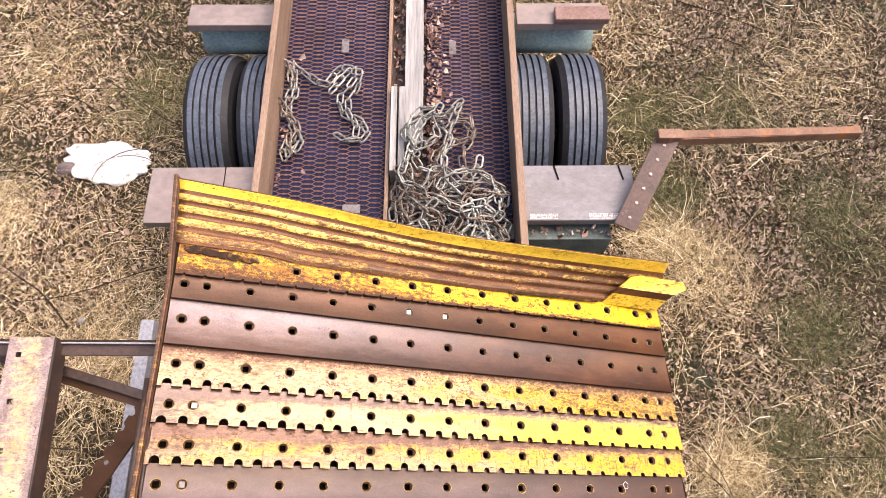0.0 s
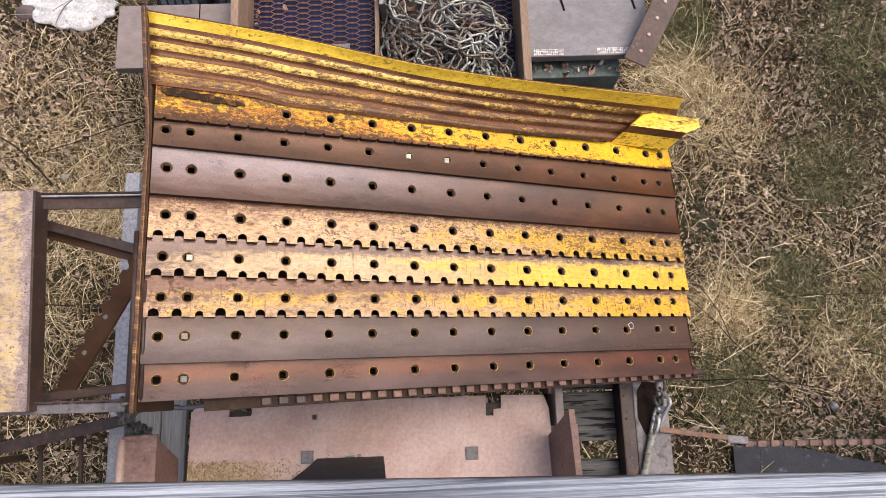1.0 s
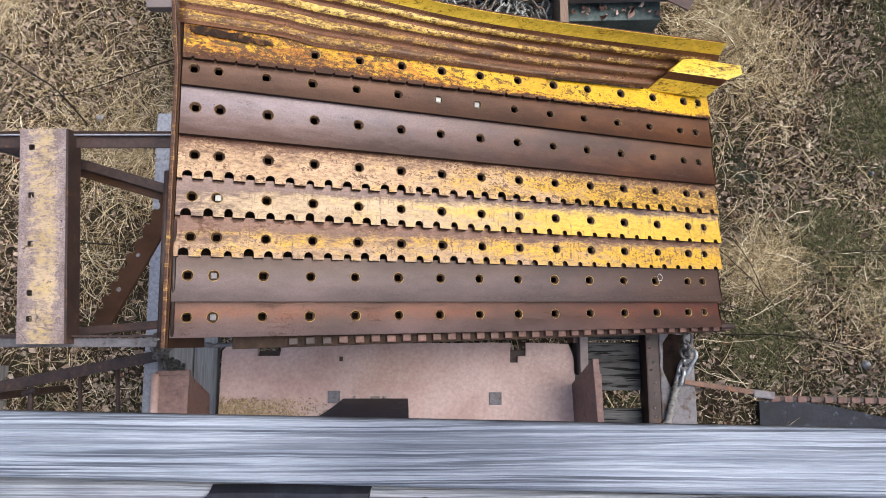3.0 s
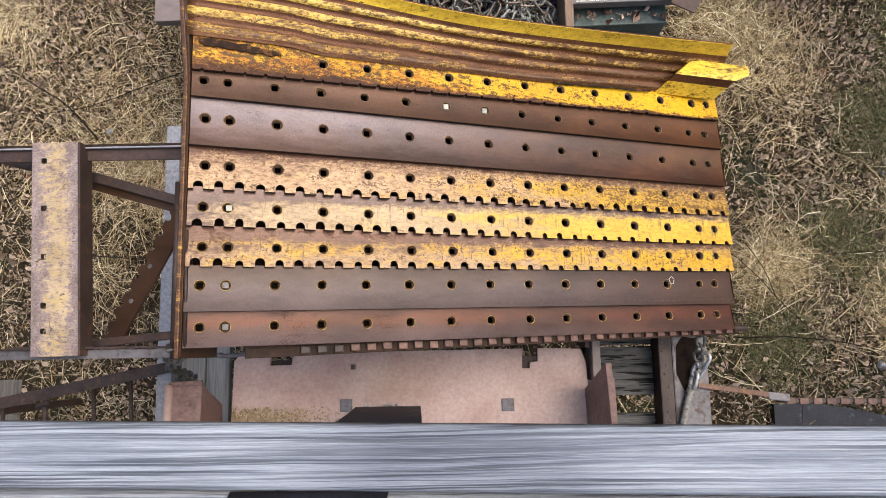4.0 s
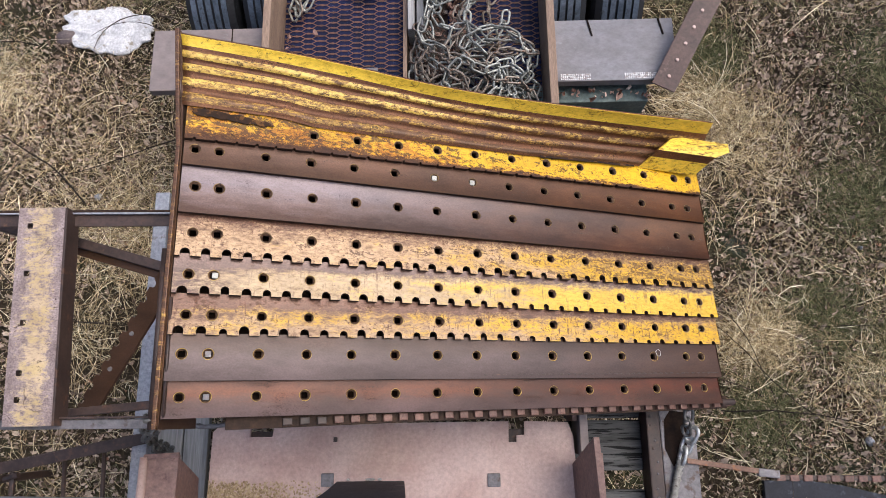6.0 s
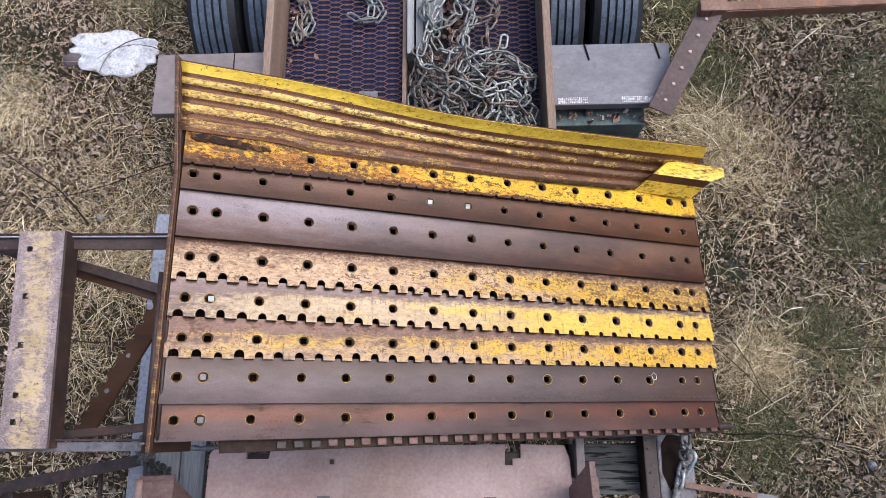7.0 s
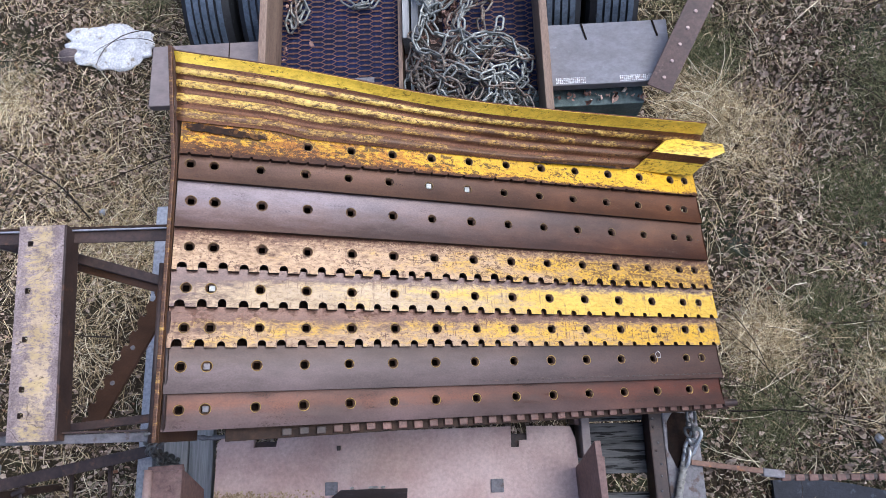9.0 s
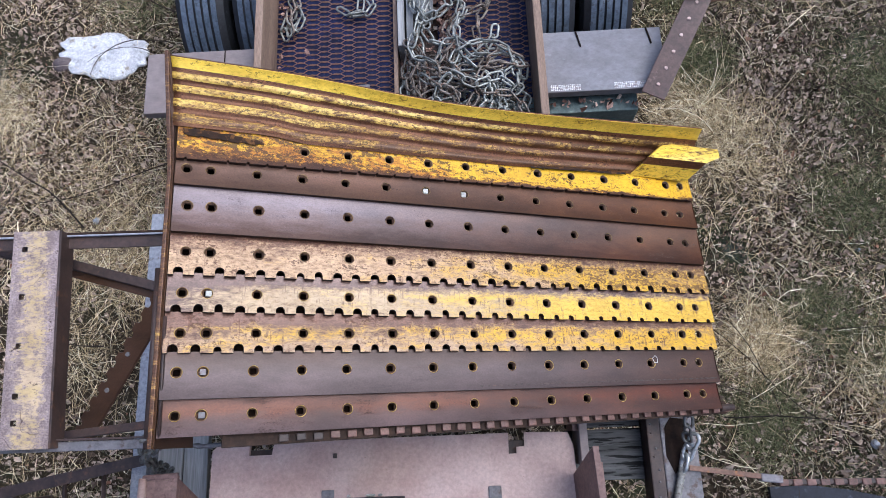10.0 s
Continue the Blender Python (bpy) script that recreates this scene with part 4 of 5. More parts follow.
def blade(y_lo, y_hi, y_hole, shear, scallops, thick=0.021, first=0, pitch=0.0635, bow=0.0, lift=0.0, shift=0.0, grow=1.0, END=1.036):
    """A cutting edge plate with countersunk square holes and, where worn so, a scalloped lower edge. Local x along the blade."""
    bm = bmesh.new()
    ya = y_lo + (0.036 if scallops else 0.0)
    holes = [h * grow + shift for h in HOLES[first:]]
    cuts = [-START] + [(a + b) / 2 for a, b in zip(holes, holes[1:])] + [END]
    if first:
        cuts[0] = holes[0] - 0.0762

    def rect(x0, x1, y0, y1, n=6):
        pts = []
        for (ax, ay), (bx, by) in (((x0, y0), (x1, y0)), ((x1, y0), (x1, y1)), ((x1, y1), (x0, y1)), ((x0, y1), (x0, y0))):
            pts += [(ax + (bx - ax) * k / n, ay + (by - ay) * k / n) for k in range(n)]
        return pts
    y0h, y1h = max(ya + 0.001, y_hole - 0.030), min(y_hi - 0.001, y_hole + 0.030)
    for lo_s, hi_s in ((ya, y0h), (y1h, y_hi)):
        for x0, x1 in zip(cuts, cuts[1:]):
            for k in range(5):
                q0, q1 = lo_s + (hi_s - lo_s) * k / 5, lo_s + (hi_s - lo_s) * (k + 1) / 5
                bm.faces.new([bm.verts.new(p) for p in ((x0, q0, 0), (x1, q0, 0), (x1, q1, 0), (x0, q1, 0))])
    for hx, x0, x1 in zip(holes, cuts, cuts[1:]):
        outer = rect(x0, x1, y0h, y1h)
        n = len(outer)
        tops = [bm.verts.new((x, y, 0)) for x, y in outer]
        rim, lip, cone, low = [], [], [], []
        jx, jr = random.uniform(-0.002, 0.002), random.uniform(0.92, 1.08)
        for i in range(n):
            a = -0.75 * math.pi + 2 * math.pi * i / n
            ca, sa = math.cos(a), math.sin(a)
            sq = min(0.0105 / max(abs(ca), abs(sa)), 0.0128)
            rim.append(bm.verts.new((hx + jx + 0.0182 * jr * ca, y_hole + 0.0182 * jr * sa, 0)))
            lip.append(bm.verts.new((hx + jx + 0.0160 * jr * ca, y_hole + 0.0160 * jr * sa, -0.0022)))
            cone.append(bm.verts.new((hx + jx + sq * ca, y_hole + sq * sa, -0.009)))
            low.append(bm.verts.new((hx + jx + sq * ca, y_hole + sq * sa, -thick)))
        for i in range(n):
            j = (i + 1) % n
            bm.faces.new((tops[i], tops[j], rim[j], rim[i]))
            bm.faces.new((rim[i], rim[j], lip[j], lip[i])).material_index = 1
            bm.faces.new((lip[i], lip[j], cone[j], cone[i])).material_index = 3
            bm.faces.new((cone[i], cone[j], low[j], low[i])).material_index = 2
    x_start = cuts[0]
    if first:
        f = [bm.verts.new(p) for p in ((-START, ya, 0), (x_start, ya, 0), (x_start, y_hi, 0), (-START, y_hi, 0))]
        bm.faces.new(f)
    edge = [(-START, y_lo)]
    if scallops:
        k = int((START + END) / pitch)
        for i in range(k):
            c = -START + (i + 0.5) * (START + END) / k + random.uniform(-0.003, 0.003)
            small = 1 - 0.30 * max(0.0, c + 0.2) * (2.0 if y_lo > 0.9 or y_lo < 0.5 else 0.4)
            r = 0.0145 * random.uniform(0.85, 1.12) * max(0.7, small)
            tall = 0.013 * random.uniform(0.6, 1.2) * max(0.35, small) * (0.3 if y_lo > 0.9 else 1.0)
            r *= random.uniform(0.4, 0.7) * (0.6 if c < 0.1 else 1.0) if y_lo > 0.9 else 1.0
            edge += [(c - r, y_lo)] + [(c - r * math.cos(math.pi * q / 6), y_lo + tall + (0.6 if y_lo > 0.9 else 1.0) * r * math.sin(math.pi * q / 6)) for q in range(7)] + [(c + r, y_lo)]
    edge.append((END, y_lo))
    if scallops:
        # face between the scalloped edge and the row of holes, cell by cell
        per = 9
        inner = edge[1:-1]
        cells = [inner[i:i + per] for i in range(0, len(inner), per)]
        left = -START
        for i, c in enumerate(cells):
            right = (c[-1][0] + cells[i + 1][0][0]) / 2 if i + 1 < len(cells) else END
            poly = [(left, ya), (left, y_lo)] + c + [(right, y_lo), (right, ya)]
            bm.faces.new([bm.verts.new((x, y, 0)) for x, y in poly])
            left = right
    lo = [bm.verts.new((x, y, 0)) for x, y in edge]
    dn = [bm.verts.new((x, y, -thick)) for x, y in edge]
    # lower edge in the dark slot, so the seam's shadow is painted on
    for i in range(len(edge) - 1):
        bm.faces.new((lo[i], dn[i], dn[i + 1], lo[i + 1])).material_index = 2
    for x in (-START, END):
        v = [bm.verts.new(p) for p in ((x, y_lo, 0), (x, y_hi, 0), (x, y_hi, -thick), (x, y_lo, -thick))]
        bm.faces.new(v if x > 0 else v[::-1])
    v = [bm.verts.new(p) for p in ((-START, y_hi, 0), (END, y_hi, 0), (END, y_hi, -thick), (-START, y_hi, -thick))]
    bm.faces.new(v[::-1])
    mid = (y_lo + y_hi) / 2
    for w in bm.verts:
        s = (mid - w.co.y) / (y_hi - y_lo) * 2
        w.co.z += 0.009 * s + bow * (s * s - 0.2) + lift
        w.co.y += shear * w.co.x
    bmesh.ops.remove_doubles(bm, verts=bm.verts[:], dist=0.0003)
    bmesh.ops.recalc_face_normals(bm, faces=bm.faces[:])
    bm.transform(CHUTE)
    return bm


STRIP_RUST = coat("orange_streaked_strip", (0.0, 1.3), 0, (0.085, 0.045, 0.03), (0.17, 0.085, 0.045), (0.40, 0.21, 0.05), (0.52, 0.33, 0.08), ALL, [(0, 0.40), (1, 0.40)], ALL, ALL, (0.3, 0.5), 91, 0.5)


def build_chute():
    ch = thing("blade_chute", "sloping chute of rusty grader blades with worn yellow paint", "chute", (0, 0.6, 1.2))
    rows = [  # lower edge, upper edge, holes, shear, scalloped, material, label
        (0.934, 1.080, 1.000, 0.010, True, YELLOW_ROW, "chipped yellow grader blade with scalloped edge", 3),
        (0.829, 0.972, 0.889, -0.006, False, RUST_BROWN, "dark rusty brown grader blade", 0),
        (0.668, 0.835, 0.762, -0.005, False, RUST_MAUVE, "mauve brown grader blade", 0),
        (0.536, 0.680, 0.616, 0.004, True, WORN_PINK, "grader blade with paint worn to pink and scalloped edge", 0),
        (0.416, 0.547, 0.479, 0.003, True, WORN_FOUR, "worn yellow grader blade with scalloped edge", 0),
        (0.296, 0.429, 0.360, 0.012, True, WORN_FIVE, "rust streaked yellow grader blade with scalloped edge", 0),
        (0.159, 0.306, 0.242, 0.016, False, RUST_MAUVE_LOW, "mauve brown grader blade, second from the front", 0),
        (0.051, 0.172, 0.114, 0.020, False, RUST_ORANGE, "orange rusty grader blade at the chute's front", 0),
    ]
    lifts = (0.030, 0.023, 0.022, 0.016, 0.014, 0.006, 0.002, -0.004)
    shifts = (0.0, -0.011, 0.0, 0.006, 0.005, 0.008, 0.001, 0.004)
    ends = (1.044, 1.054, 1.060, 1.072, 1.080, 1.083, 1.074, 1.070)
    for (lo, hi, hole, shear, sc, mat, lbl, first), up, side, end in zip(rows, lifts, shifts, ends):
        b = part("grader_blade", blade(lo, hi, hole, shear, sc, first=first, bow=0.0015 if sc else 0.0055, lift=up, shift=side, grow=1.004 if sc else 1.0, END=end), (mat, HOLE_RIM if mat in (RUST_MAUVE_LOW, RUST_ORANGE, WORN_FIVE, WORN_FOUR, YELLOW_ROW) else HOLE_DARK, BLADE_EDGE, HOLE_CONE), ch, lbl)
    for row, k, m in ((4, 1, GALV), (1, 6, GALV), (1, 7, GALV), (7, 1, GREY_STEEL), (6, 1, GREY_STEEL)):
        hole, shear = rows[row][2], rows[row][3]
        bm = box((HOLES[k] - 0.0095, hole - 0.0095, -0.012), (HOLES[k] + 0.0095, hole + 0.0095, -0.003), 0.001)
        bm.transform(CHUTE @ Matrix.Translation((shifts[row], shear * HOLES[k], lifts[row])))
        part("bolt", bm, m, ch, "square bolt shank")
    # chalked five-sided mark on the second blade from the front
    ring = [(0.775 + 0.012 * math.cos(1.2566 * k + 0.3) * (1.0, 0.7, 1.1, 0.9, 1.2)[k], 0.268 + 0.015 * math.sin(1.2566 * k + 0.3)) for k in range(5)]
    bm = join(*[beam((*a, 0.0105), (*b, 0.0105), 0.0014, 0.001, 0) for a, b in zip(ring, ring[1:] + ring[:1])])
    bm.transform(CHUTE)
    part("chalk_mark", bm, TAPE_WHITE, ch, "thin white chalk mark")
    # added black sheet that stands in for the shade under the holes, and bearers
    bm = box((-1.03, 0.06, -0.075), (1.03, 1.10, -0.06), 0)
    bm.transform(CHUTE)
    part("hole_shade_sheet", bm, SHADE_CUT_BLACK, ch)
    for y in (0.14, 0.95):
        bm = box((-1.03, y - 0.04, -0.16), (1.03, y + 0.04, -0.078), 0.004)
        bm.transform(CHUTE)
        part("bearer", bm, DARK_STEEL, ch)
    # side plate along the high end, with a flat strip on top
    bm = slab([(0.0, 1.90), (1.10, 1.95), (1.275, 2.05), (1.28, 2.295), (1.10, 2.235), (0.9, 2.202), (0.5, 2.197), (0.0, 2.197), (0.0, 1.95)], -0.004, 0.004)
    bm.transform(Matrix.Translation((-0.970, 0, 0)) @ Matrix(((0, 0, 1, 0), (1, 0, 0, 0), (0, 1, 0, 0), (0, 0, 0, 1))))
    part("side_plate", bm, RUST_BROWN, ch, "thin rusty side plate")
    part("edge_strip", join(beam((-0.977, 0.90, 2.206), (-0.975, 1.283, 2.298), 0.014, 0.010), beam((-0.977, 0.0, 2.203), (-0.977, 0.90, 2.206), 0.014, 0.010)), STRIP_RUST, ch, "yellow edged steel strip")
    part("edge_pipe", join(pipe((-0.998, 0.56, 2.185), (-0.996, 0.0, 2.18), 0.011), pipe((-0.961, 0.40, 2.197), (-0.955, 0.03, 2.194), 0.006)), DARK_STEEL, ch, "dark steel pipe along the edge", True)
    # rough weld bead along the joint of the two front blades
    bm = bmesh.new()
    loops = []
    for i in range(121):
        x = 0.02 + 1.04 * i / 120
        r = 0.0028 * (1 + 0.5 * math.sin(i * 2.1) + random.uniform(-0.4, 0.4))
        y = 0.1725 + 0.0198 * x + random.uniform(-0.0012, 0.0012)
        loops.append([bm.verts.new((x, y + r * math.cos(a), 0.0095 + r * math.sin(a))) for a in [k * math.pi / 3 for k in range(6)]])
    for p, q in zip(loops, loops[1:]):
        for k in range(6):
            bm.faces.new((p[k], p[(k + 1) % 6], q[(k + 1) % 6], q[k]))
    bmesh.ops.recalc_face_normals(bm, faces=bm.faces[:])
    bm.transform(CHUTE)
    part("weld_bead", bm, DARK_STEEL, ch, "rough dark weld bead")
    # worn toothed edge under the front blade
    bm0 = beam((-0.80, 0.020, on_chute(-0.80, -0.036)), (1.03, 0.078, on_chute(1.03, -0.036)), 0.05, 0.012, 0.002)
    part("toothed_edge_back", bm0, BLADE_EDGE, ch)
    n = 33
    for k in range(n):
        x = -0.62 + 1.65 * k / (n - 1)
        y = 0.022 + 0.031 * (x + 0.8)
        bm = box((-0.0155, -0.012, -0.012), (0.0155, 0.012, 0.010), 0.003)
        bm.transform(Matrix.Translation((x, y - 0.008 + random.uniform(-0.002, 0.002), on_chute(x, -0.026))) @ pose(0, 0, 0, 0, math.degrees(SLOPE), 2))
        part("tooth", bm, DARK_STEEL if k < 3 else TOOTH_RUST, ch, "dark worn tooth" if k < 3 else "")
    part("stub_pipe", pipe((1.0, 0.075, on_chute(1.0, -0.02)), (1.06, 0.078, on_chute(1.06, -0.02)), 0.014), DARK_STEEL, ch)
    # supports
    for x in (-0.85, 0.72):
        for y in (0.14, 0.95):
            part("support_leg", box((x - 0.04, y - 0.04, 1.20), (x + 0.04, y + 0.04, on_chute(x, -0.12)), 0.004), DARK_STEEL, ch)
    return ch


CH = build_chute()


def build_moldboard():
    """The ribbed, twisted yellow sheet that closes the chute's back."""
    rim = [(-0.965, 1.266, 2.292), (-0.55, 1.240, 2.163), (-0.077, 1.189, 2.016), (0.355, 1.176, 1.882), (0.985, 1.178, 1.688)]
    line = curve_through(rim, 9)
    ns = 60
    bm = bmesh.new()
    rows = []
    for p in line:
        base = Vector((p.x, 1.022 + 0.035 * max(0.0, (p.x - 0.2) / 0.8) + 0.02 * min(1.0, max(0.0, (-0.55 - p.x) / 0.12)), on_chute(p.x, 0.035)))
        top = Vector(p)
        h = top.z - base.z
        ctrl = Vector((p.x, base.y + (top.y - base.y) * 0.80, base.z + h * 0.22))
        prof = []
        for k in range(ns + 1):
            s = k / ns
            q = base.lerp(ctrl, s).lerp(ctrl.lerp(top, s), s)
            d = (ctrl - base).lerp(top - ctrl, s).normalized()
            nrm = Vector((0, -d.z, d.y))
            ribs = 0.5 - 0.5 * math.cos(2 * math.pi * 4.0 * s ** 0.9 / 0.74 + 0.7 * noise.noise((p.x * 2, s * 6, 3))) if s < 0.74 else 0.0
            prof.append((q + nrm * (0.009 * ribs ** 0.9), ribs, s))
        rows.append(prof)
    front = [[bm.verts.new(c) for c, _, _ in r] for r in rows]
    back = [[bm.verts.new(c + Vector((0.0, 0.010, -0.010))) for c, _, _ in r] for r in rows]
    for i in range(len(rows) - 1):
        for k in range(ns):
            f = bm.faces.new((front[i][k], front[i + 1][k], front[i + 1][k + 1], front[i][k + 1]))
            rb, s = rows[i][k][1], rows[i][k][2]
            f.material_index = 2 if s > 0.990 else 0 if s > 0.755 else (1 if rb > 0.42 else 2)
            bm.faces.new((back[i][k], back[i][k + 1], back[i + 1][k + 1], back[i + 1][k])).material_index = 2
        bm.faces.new((front[i][ns], front[i + 1][ns], back[i + 1][ns], back[i][ns])).material_index = 2
    for i, flip in ((0, False), (len(rows) - 1, True)):
        for k in range(ns):
            bm.faces.new((front[i][k], front[i][k + 1], back[i][k + 1], back[i][k]))
    bmesh.ops.recalc_face_normals(bm, faces=bm.faces[:])
    part("moldboard", bm, (YELLOW_LIP, YELLOW_RIB, RIB_RUST), CH, "ribbed yellow moldboard with rusty grooves", True)
    # angle bracket at its low end
    bm = bmesh.new()
    pts = [(0.845, 1.150, 1.625), (1.07, 1.120, 1.60), (1.080, 1.090, 1.585), (1.015, 1.062, 1.60), (0.765, 1.080, 1.655), (0.745, 1.066, 1.62), (0.995, 1.050, 1.56), (0.955, 1.022, 1.50), (0.70, 1.040, 1.565)]
    v = [bm.verts.new(p) for p in pts]
    bm.faces.new((v[0], v[4], v[3], v[2], v[1]))
    bm.faces.new((v[4], v[5], v[6], v[3])).material_index = 1
    bm.faces.new((v[5], v[8], v[7], v[6]))
    r = bmesh.ops.extrude_face_region(bm, geom=bm.faces[:])
    bmesh.ops.translate(bm, vec=(0, 0.008, -0.016), verts=[g for g in r["geom"] if isinstance(g, bmesh.types.BMVert)])
    bmesh.ops.recalc_face_normals(bm, faces=bm.faces[:])
    part("end_bracket", bm, (BRACKET, RIB_RUST), CH, "bent yellow bracket at the moldboard's low end")
    # scorched scar and a strip of old bolts
    for name, pts, lbl in (("burnt_scar", SCAR, "black scorched scar"), ("weld_strip", WELD, "dark weld strip")):
        ring = []
        for (x0, y0), (x1, y1) in zip(pts, pts[1:] + pts[:1]):
            for k in range(5):
                t = k / 5
                ring.append((x0 + (x1 - x0) * t + random.uniform(-0.004, 0.004), y0 + (y1 - y0) * t + random.uniform(-0.004, 0.004)))
        bm = slab(ring, 0, 0.003)
        for w in bm.verts:
            w.co.z += on_chute(w.co.x, 0.036 if name == "burnt_scar" else 0.042)
        part(name, bm, SCORCH, CH, lbl)


SCAR = [(-0.935, 1.032), (-0.90, 1.037), (-0.86, 1.033), (-0.77, 1.025), (-0.70, 1.014), (-0.685, 1.004), (-0.72, 0.998), (-0.80, 1.004), (-0.88, 1.008), (-0.93, 1.014)]
WELD = [(0.27, 1.032), (0.68, 1.044), (0.68, 1.032), (0.27, 1.020)]
LIP_Y = (0.86, 0.60, 0.07)
BRACKET = coat("chipped_bracket_paint", (1.0, 1.2), 0, (0.10, 0.045, 0.02), (0.15, 0.07, 0.03), (0.50, 0.29, 0.02), LIP_Y, ALL, [(0, 0.6), (1, 0.6)], ALL, [(0, 0.62), (1, 0.62)], (0.3, 0.5), 61, 0.45, dirt=(0.03, 0.013, 0.006))
YELLOW_LIP = coat("bright_yellow_paint", (1.0, 1.3), 0, (0.13, 0.065, 0.035), (0.18, 0.095, 0.05), (0.66, 0.43, 0.04), LIP_Y, ALL, [(0, 0.68), (1, 0.64)], ALL, [(0, 0.62), (1, 0.62)], (0.3, 0.5), 41, 0.3, dirt=(0.03, 0.013, 0.006))
YELLOW_RIB = coat("faded_yellow_ribs", (1.0, 1.3), 0, (0.12, 0.058, 0.026), (0.17, 0.085, 0.04), (0.46, 0.27, 0.05), (0.68, 0.48, 0.11), [(0, 0.40), (0.25, 0.42), (0.45, 0.52), (1, 0.54)], [(0, 0.58), (0.5, 0.52), (1, 0.43)], [(0, 0.3), (0.25, 0.36), (0.45, 0.5), (1, 0.54)], [(0, 0.56), (1, 0.46)], (0.35, 0.55), 47, 0.8, 0.3, pit_scale=70.0, line=0.3, dirt=(0.032, 0.014, 0.006))
RIB_RUST = coat("rusty_grooves", (1.0, 1.3), 0, (0.12, 0.052, 0.026), (0.185, 0.085, 0.042), (0.36, 0.19, 0.03), (0.5, 0.3, 0.04), ALL, [(0, 0.28), (1, 0.30)], ALL, ALL, (0.4, 0.6), 71, 0.45, sheen=0.25, dirt=(0.03, 0.013, 0.007))
SCORCH = surface("scorched_paint", (0.014, 0.010, 0.008), (0.045, 0.022, 0.012), 20, (0.13, 0.06, 0.02), (0.52, 0.62), 40, (0.7, 0.9), spec=0.2)
build_moldboard()


# ---- the step frame beside the chute ----
def build_step_frame():
    sf = thing("step_frame", "open steel side frame with a blade for a step", "step frame", (-1.3, 0.3, 1.2))
    bm = bmesh.new()
    hs = [0.665, 0.502, 0.339, 0.178, 0.095]
    cuts = [0.728, 0.584, 0.42, 0.258, 0.136, 0.014]
    for hy, y1, y0 in zip(hs, cuts, cuts[1:]):
        outer = []
        x0, x1 = -0.078, 0.078
        for (ax, ay), (bx, by) in (((x0, y0), (x1, y0)), ((x1, y0), (x1, y1)), ((x1, y1), (x0, y1)), ((x0, y1), (x0, y0))):
            outer += [(ax + (bx - ax) * k / 4, ay + (by - ay) * k / 4) for k in range(4)]
        hx = -0.037
        tops = [bm.verts.new((x, y, 0)) for x, y in outer]
        rim, low = [], []
        for x, y in outer:
            a = math.atan2(y - hy, x - hx)
            sq = min(0.0095 / max(abs(math.cos(a)), abs(math.sin(a))), 0.0125)
            rim.append(bm.verts.new((hx + sq * math.cos(a), hy + sq * math.sin(a), 0)))
            low.append(bm.verts.new((hx + sq * math.cos(a), hy + sq * math.sin(a), -0.016)))
        for i in range(16):
            j = (i + 1) % 16
            bm.faces.new((tops[i], tops[j], rim[j], rim[i]))
            bm.faces.new((rim[i], rim[j], low[j], low[i])).material_index = 1
    for a, b in (((-0.078, 0.014), (0.078, 0.014)), ((0.078, 0.014), (0.078, 0.728)), ((0.078, 0.728), (-0.078, 0.728)), ((-0.078, 0.728), (-0.078, 0.014))):
        v = [bm.verts.new(p) for p in ((*a, 0), (*b, 0), (*b, -0.016), (*a, -0.016))]
        bm.faces.new(v).material_index = 0
    bmesh.ops.remove_doubles(bm, verts=bm.verts[:], dist=0.0004)
    bmesh.ops.recalc_face_normals(bm, faces=bm.faces[:])
    for w in bm.verts:
        w.co.x += -1.415 - 0.062 * (w.co.y - 0.014)
    bm.transform(Matrix.Translation((0, 0, 2.12)))
    part("step_plate", bm, (STEP_PAINT, DARK_STEEL), sf, "steel step plate with square holes and worn cream paint")
    part("step_flange", beam((-1.336, 0.014, 2.08), (-1.380, 0.728, 2.08), 0.012, 0.076, 0.002), DARK_STEEL, sf)
    top = part("top_bar", beam((-1.95, 0.706, 2.066), (-0.975, 0.692, 2.066), 0.044, 0.008, 0.002), DARK_STEEL, sf, "dark angle iron with a thin pale edge")
    part("flange", beam((-1.95, 0.733, 2.070), (-0.975, 0.719, 2.070), 0.008, 0.036, 0.002), BLADE_EDGE, top)
    # thin pale grey strip along the bar
    part("pale_edge", beam((-1.95, 0.7255, 2.082), (-0.975, 0.7115, 2.082), 0.006, 0.010, 0.002), PALE_GREY, top, "thin pale edge")
    low = part("bottom_bar", beam((-1.95, 0.020, 2.070), (-0.975, 0.018, 2.070), 0.030, 0.010, 0.002), GREY_STEEL, sf)
    part("flange", beam((-1.95, 0.040, 2.072), (-0.975, 0.038, 2.072), 0.007, 0.034, 0.002), DARK_STEEL, low)
    part("inner_bar", beam((-1.85, 0.02, 1.90), (-0.975, 0.09, 1.96), 0.028, 0.03, 0.004), DARK_STEEL, sf)
    brace = part("diagonal_brace", beam((-1.60, 0.705, 1.95), (-0.975, 0.515, 1.95), 0.034, 0.04, 0.004), DARK_STEEL, sf)
    part("brace_flange", beam((-1.60, 0.676, 1.925), (-0.975, 0.486, 1.925), 0.028, 0.008, 0.002), RUST_BROWN, brace)
    part("back_bar", beam((-1.95, 0.80, 1.9), (-1.60, 0.69, 1.95), 0.05, 0.04, 0.006), DARK_STEEL, sf)
    # scalloped brace
    a, b = Vector((-1.02, 0.60, 1.99)), Vector((-1.437, 0.06, 1.75))
    L = (b - a).length
    edge = [(0, 0.038)]
    n = int(L / 0.062)
    for i in range(n):
        c = (i + 0.5) * L / n
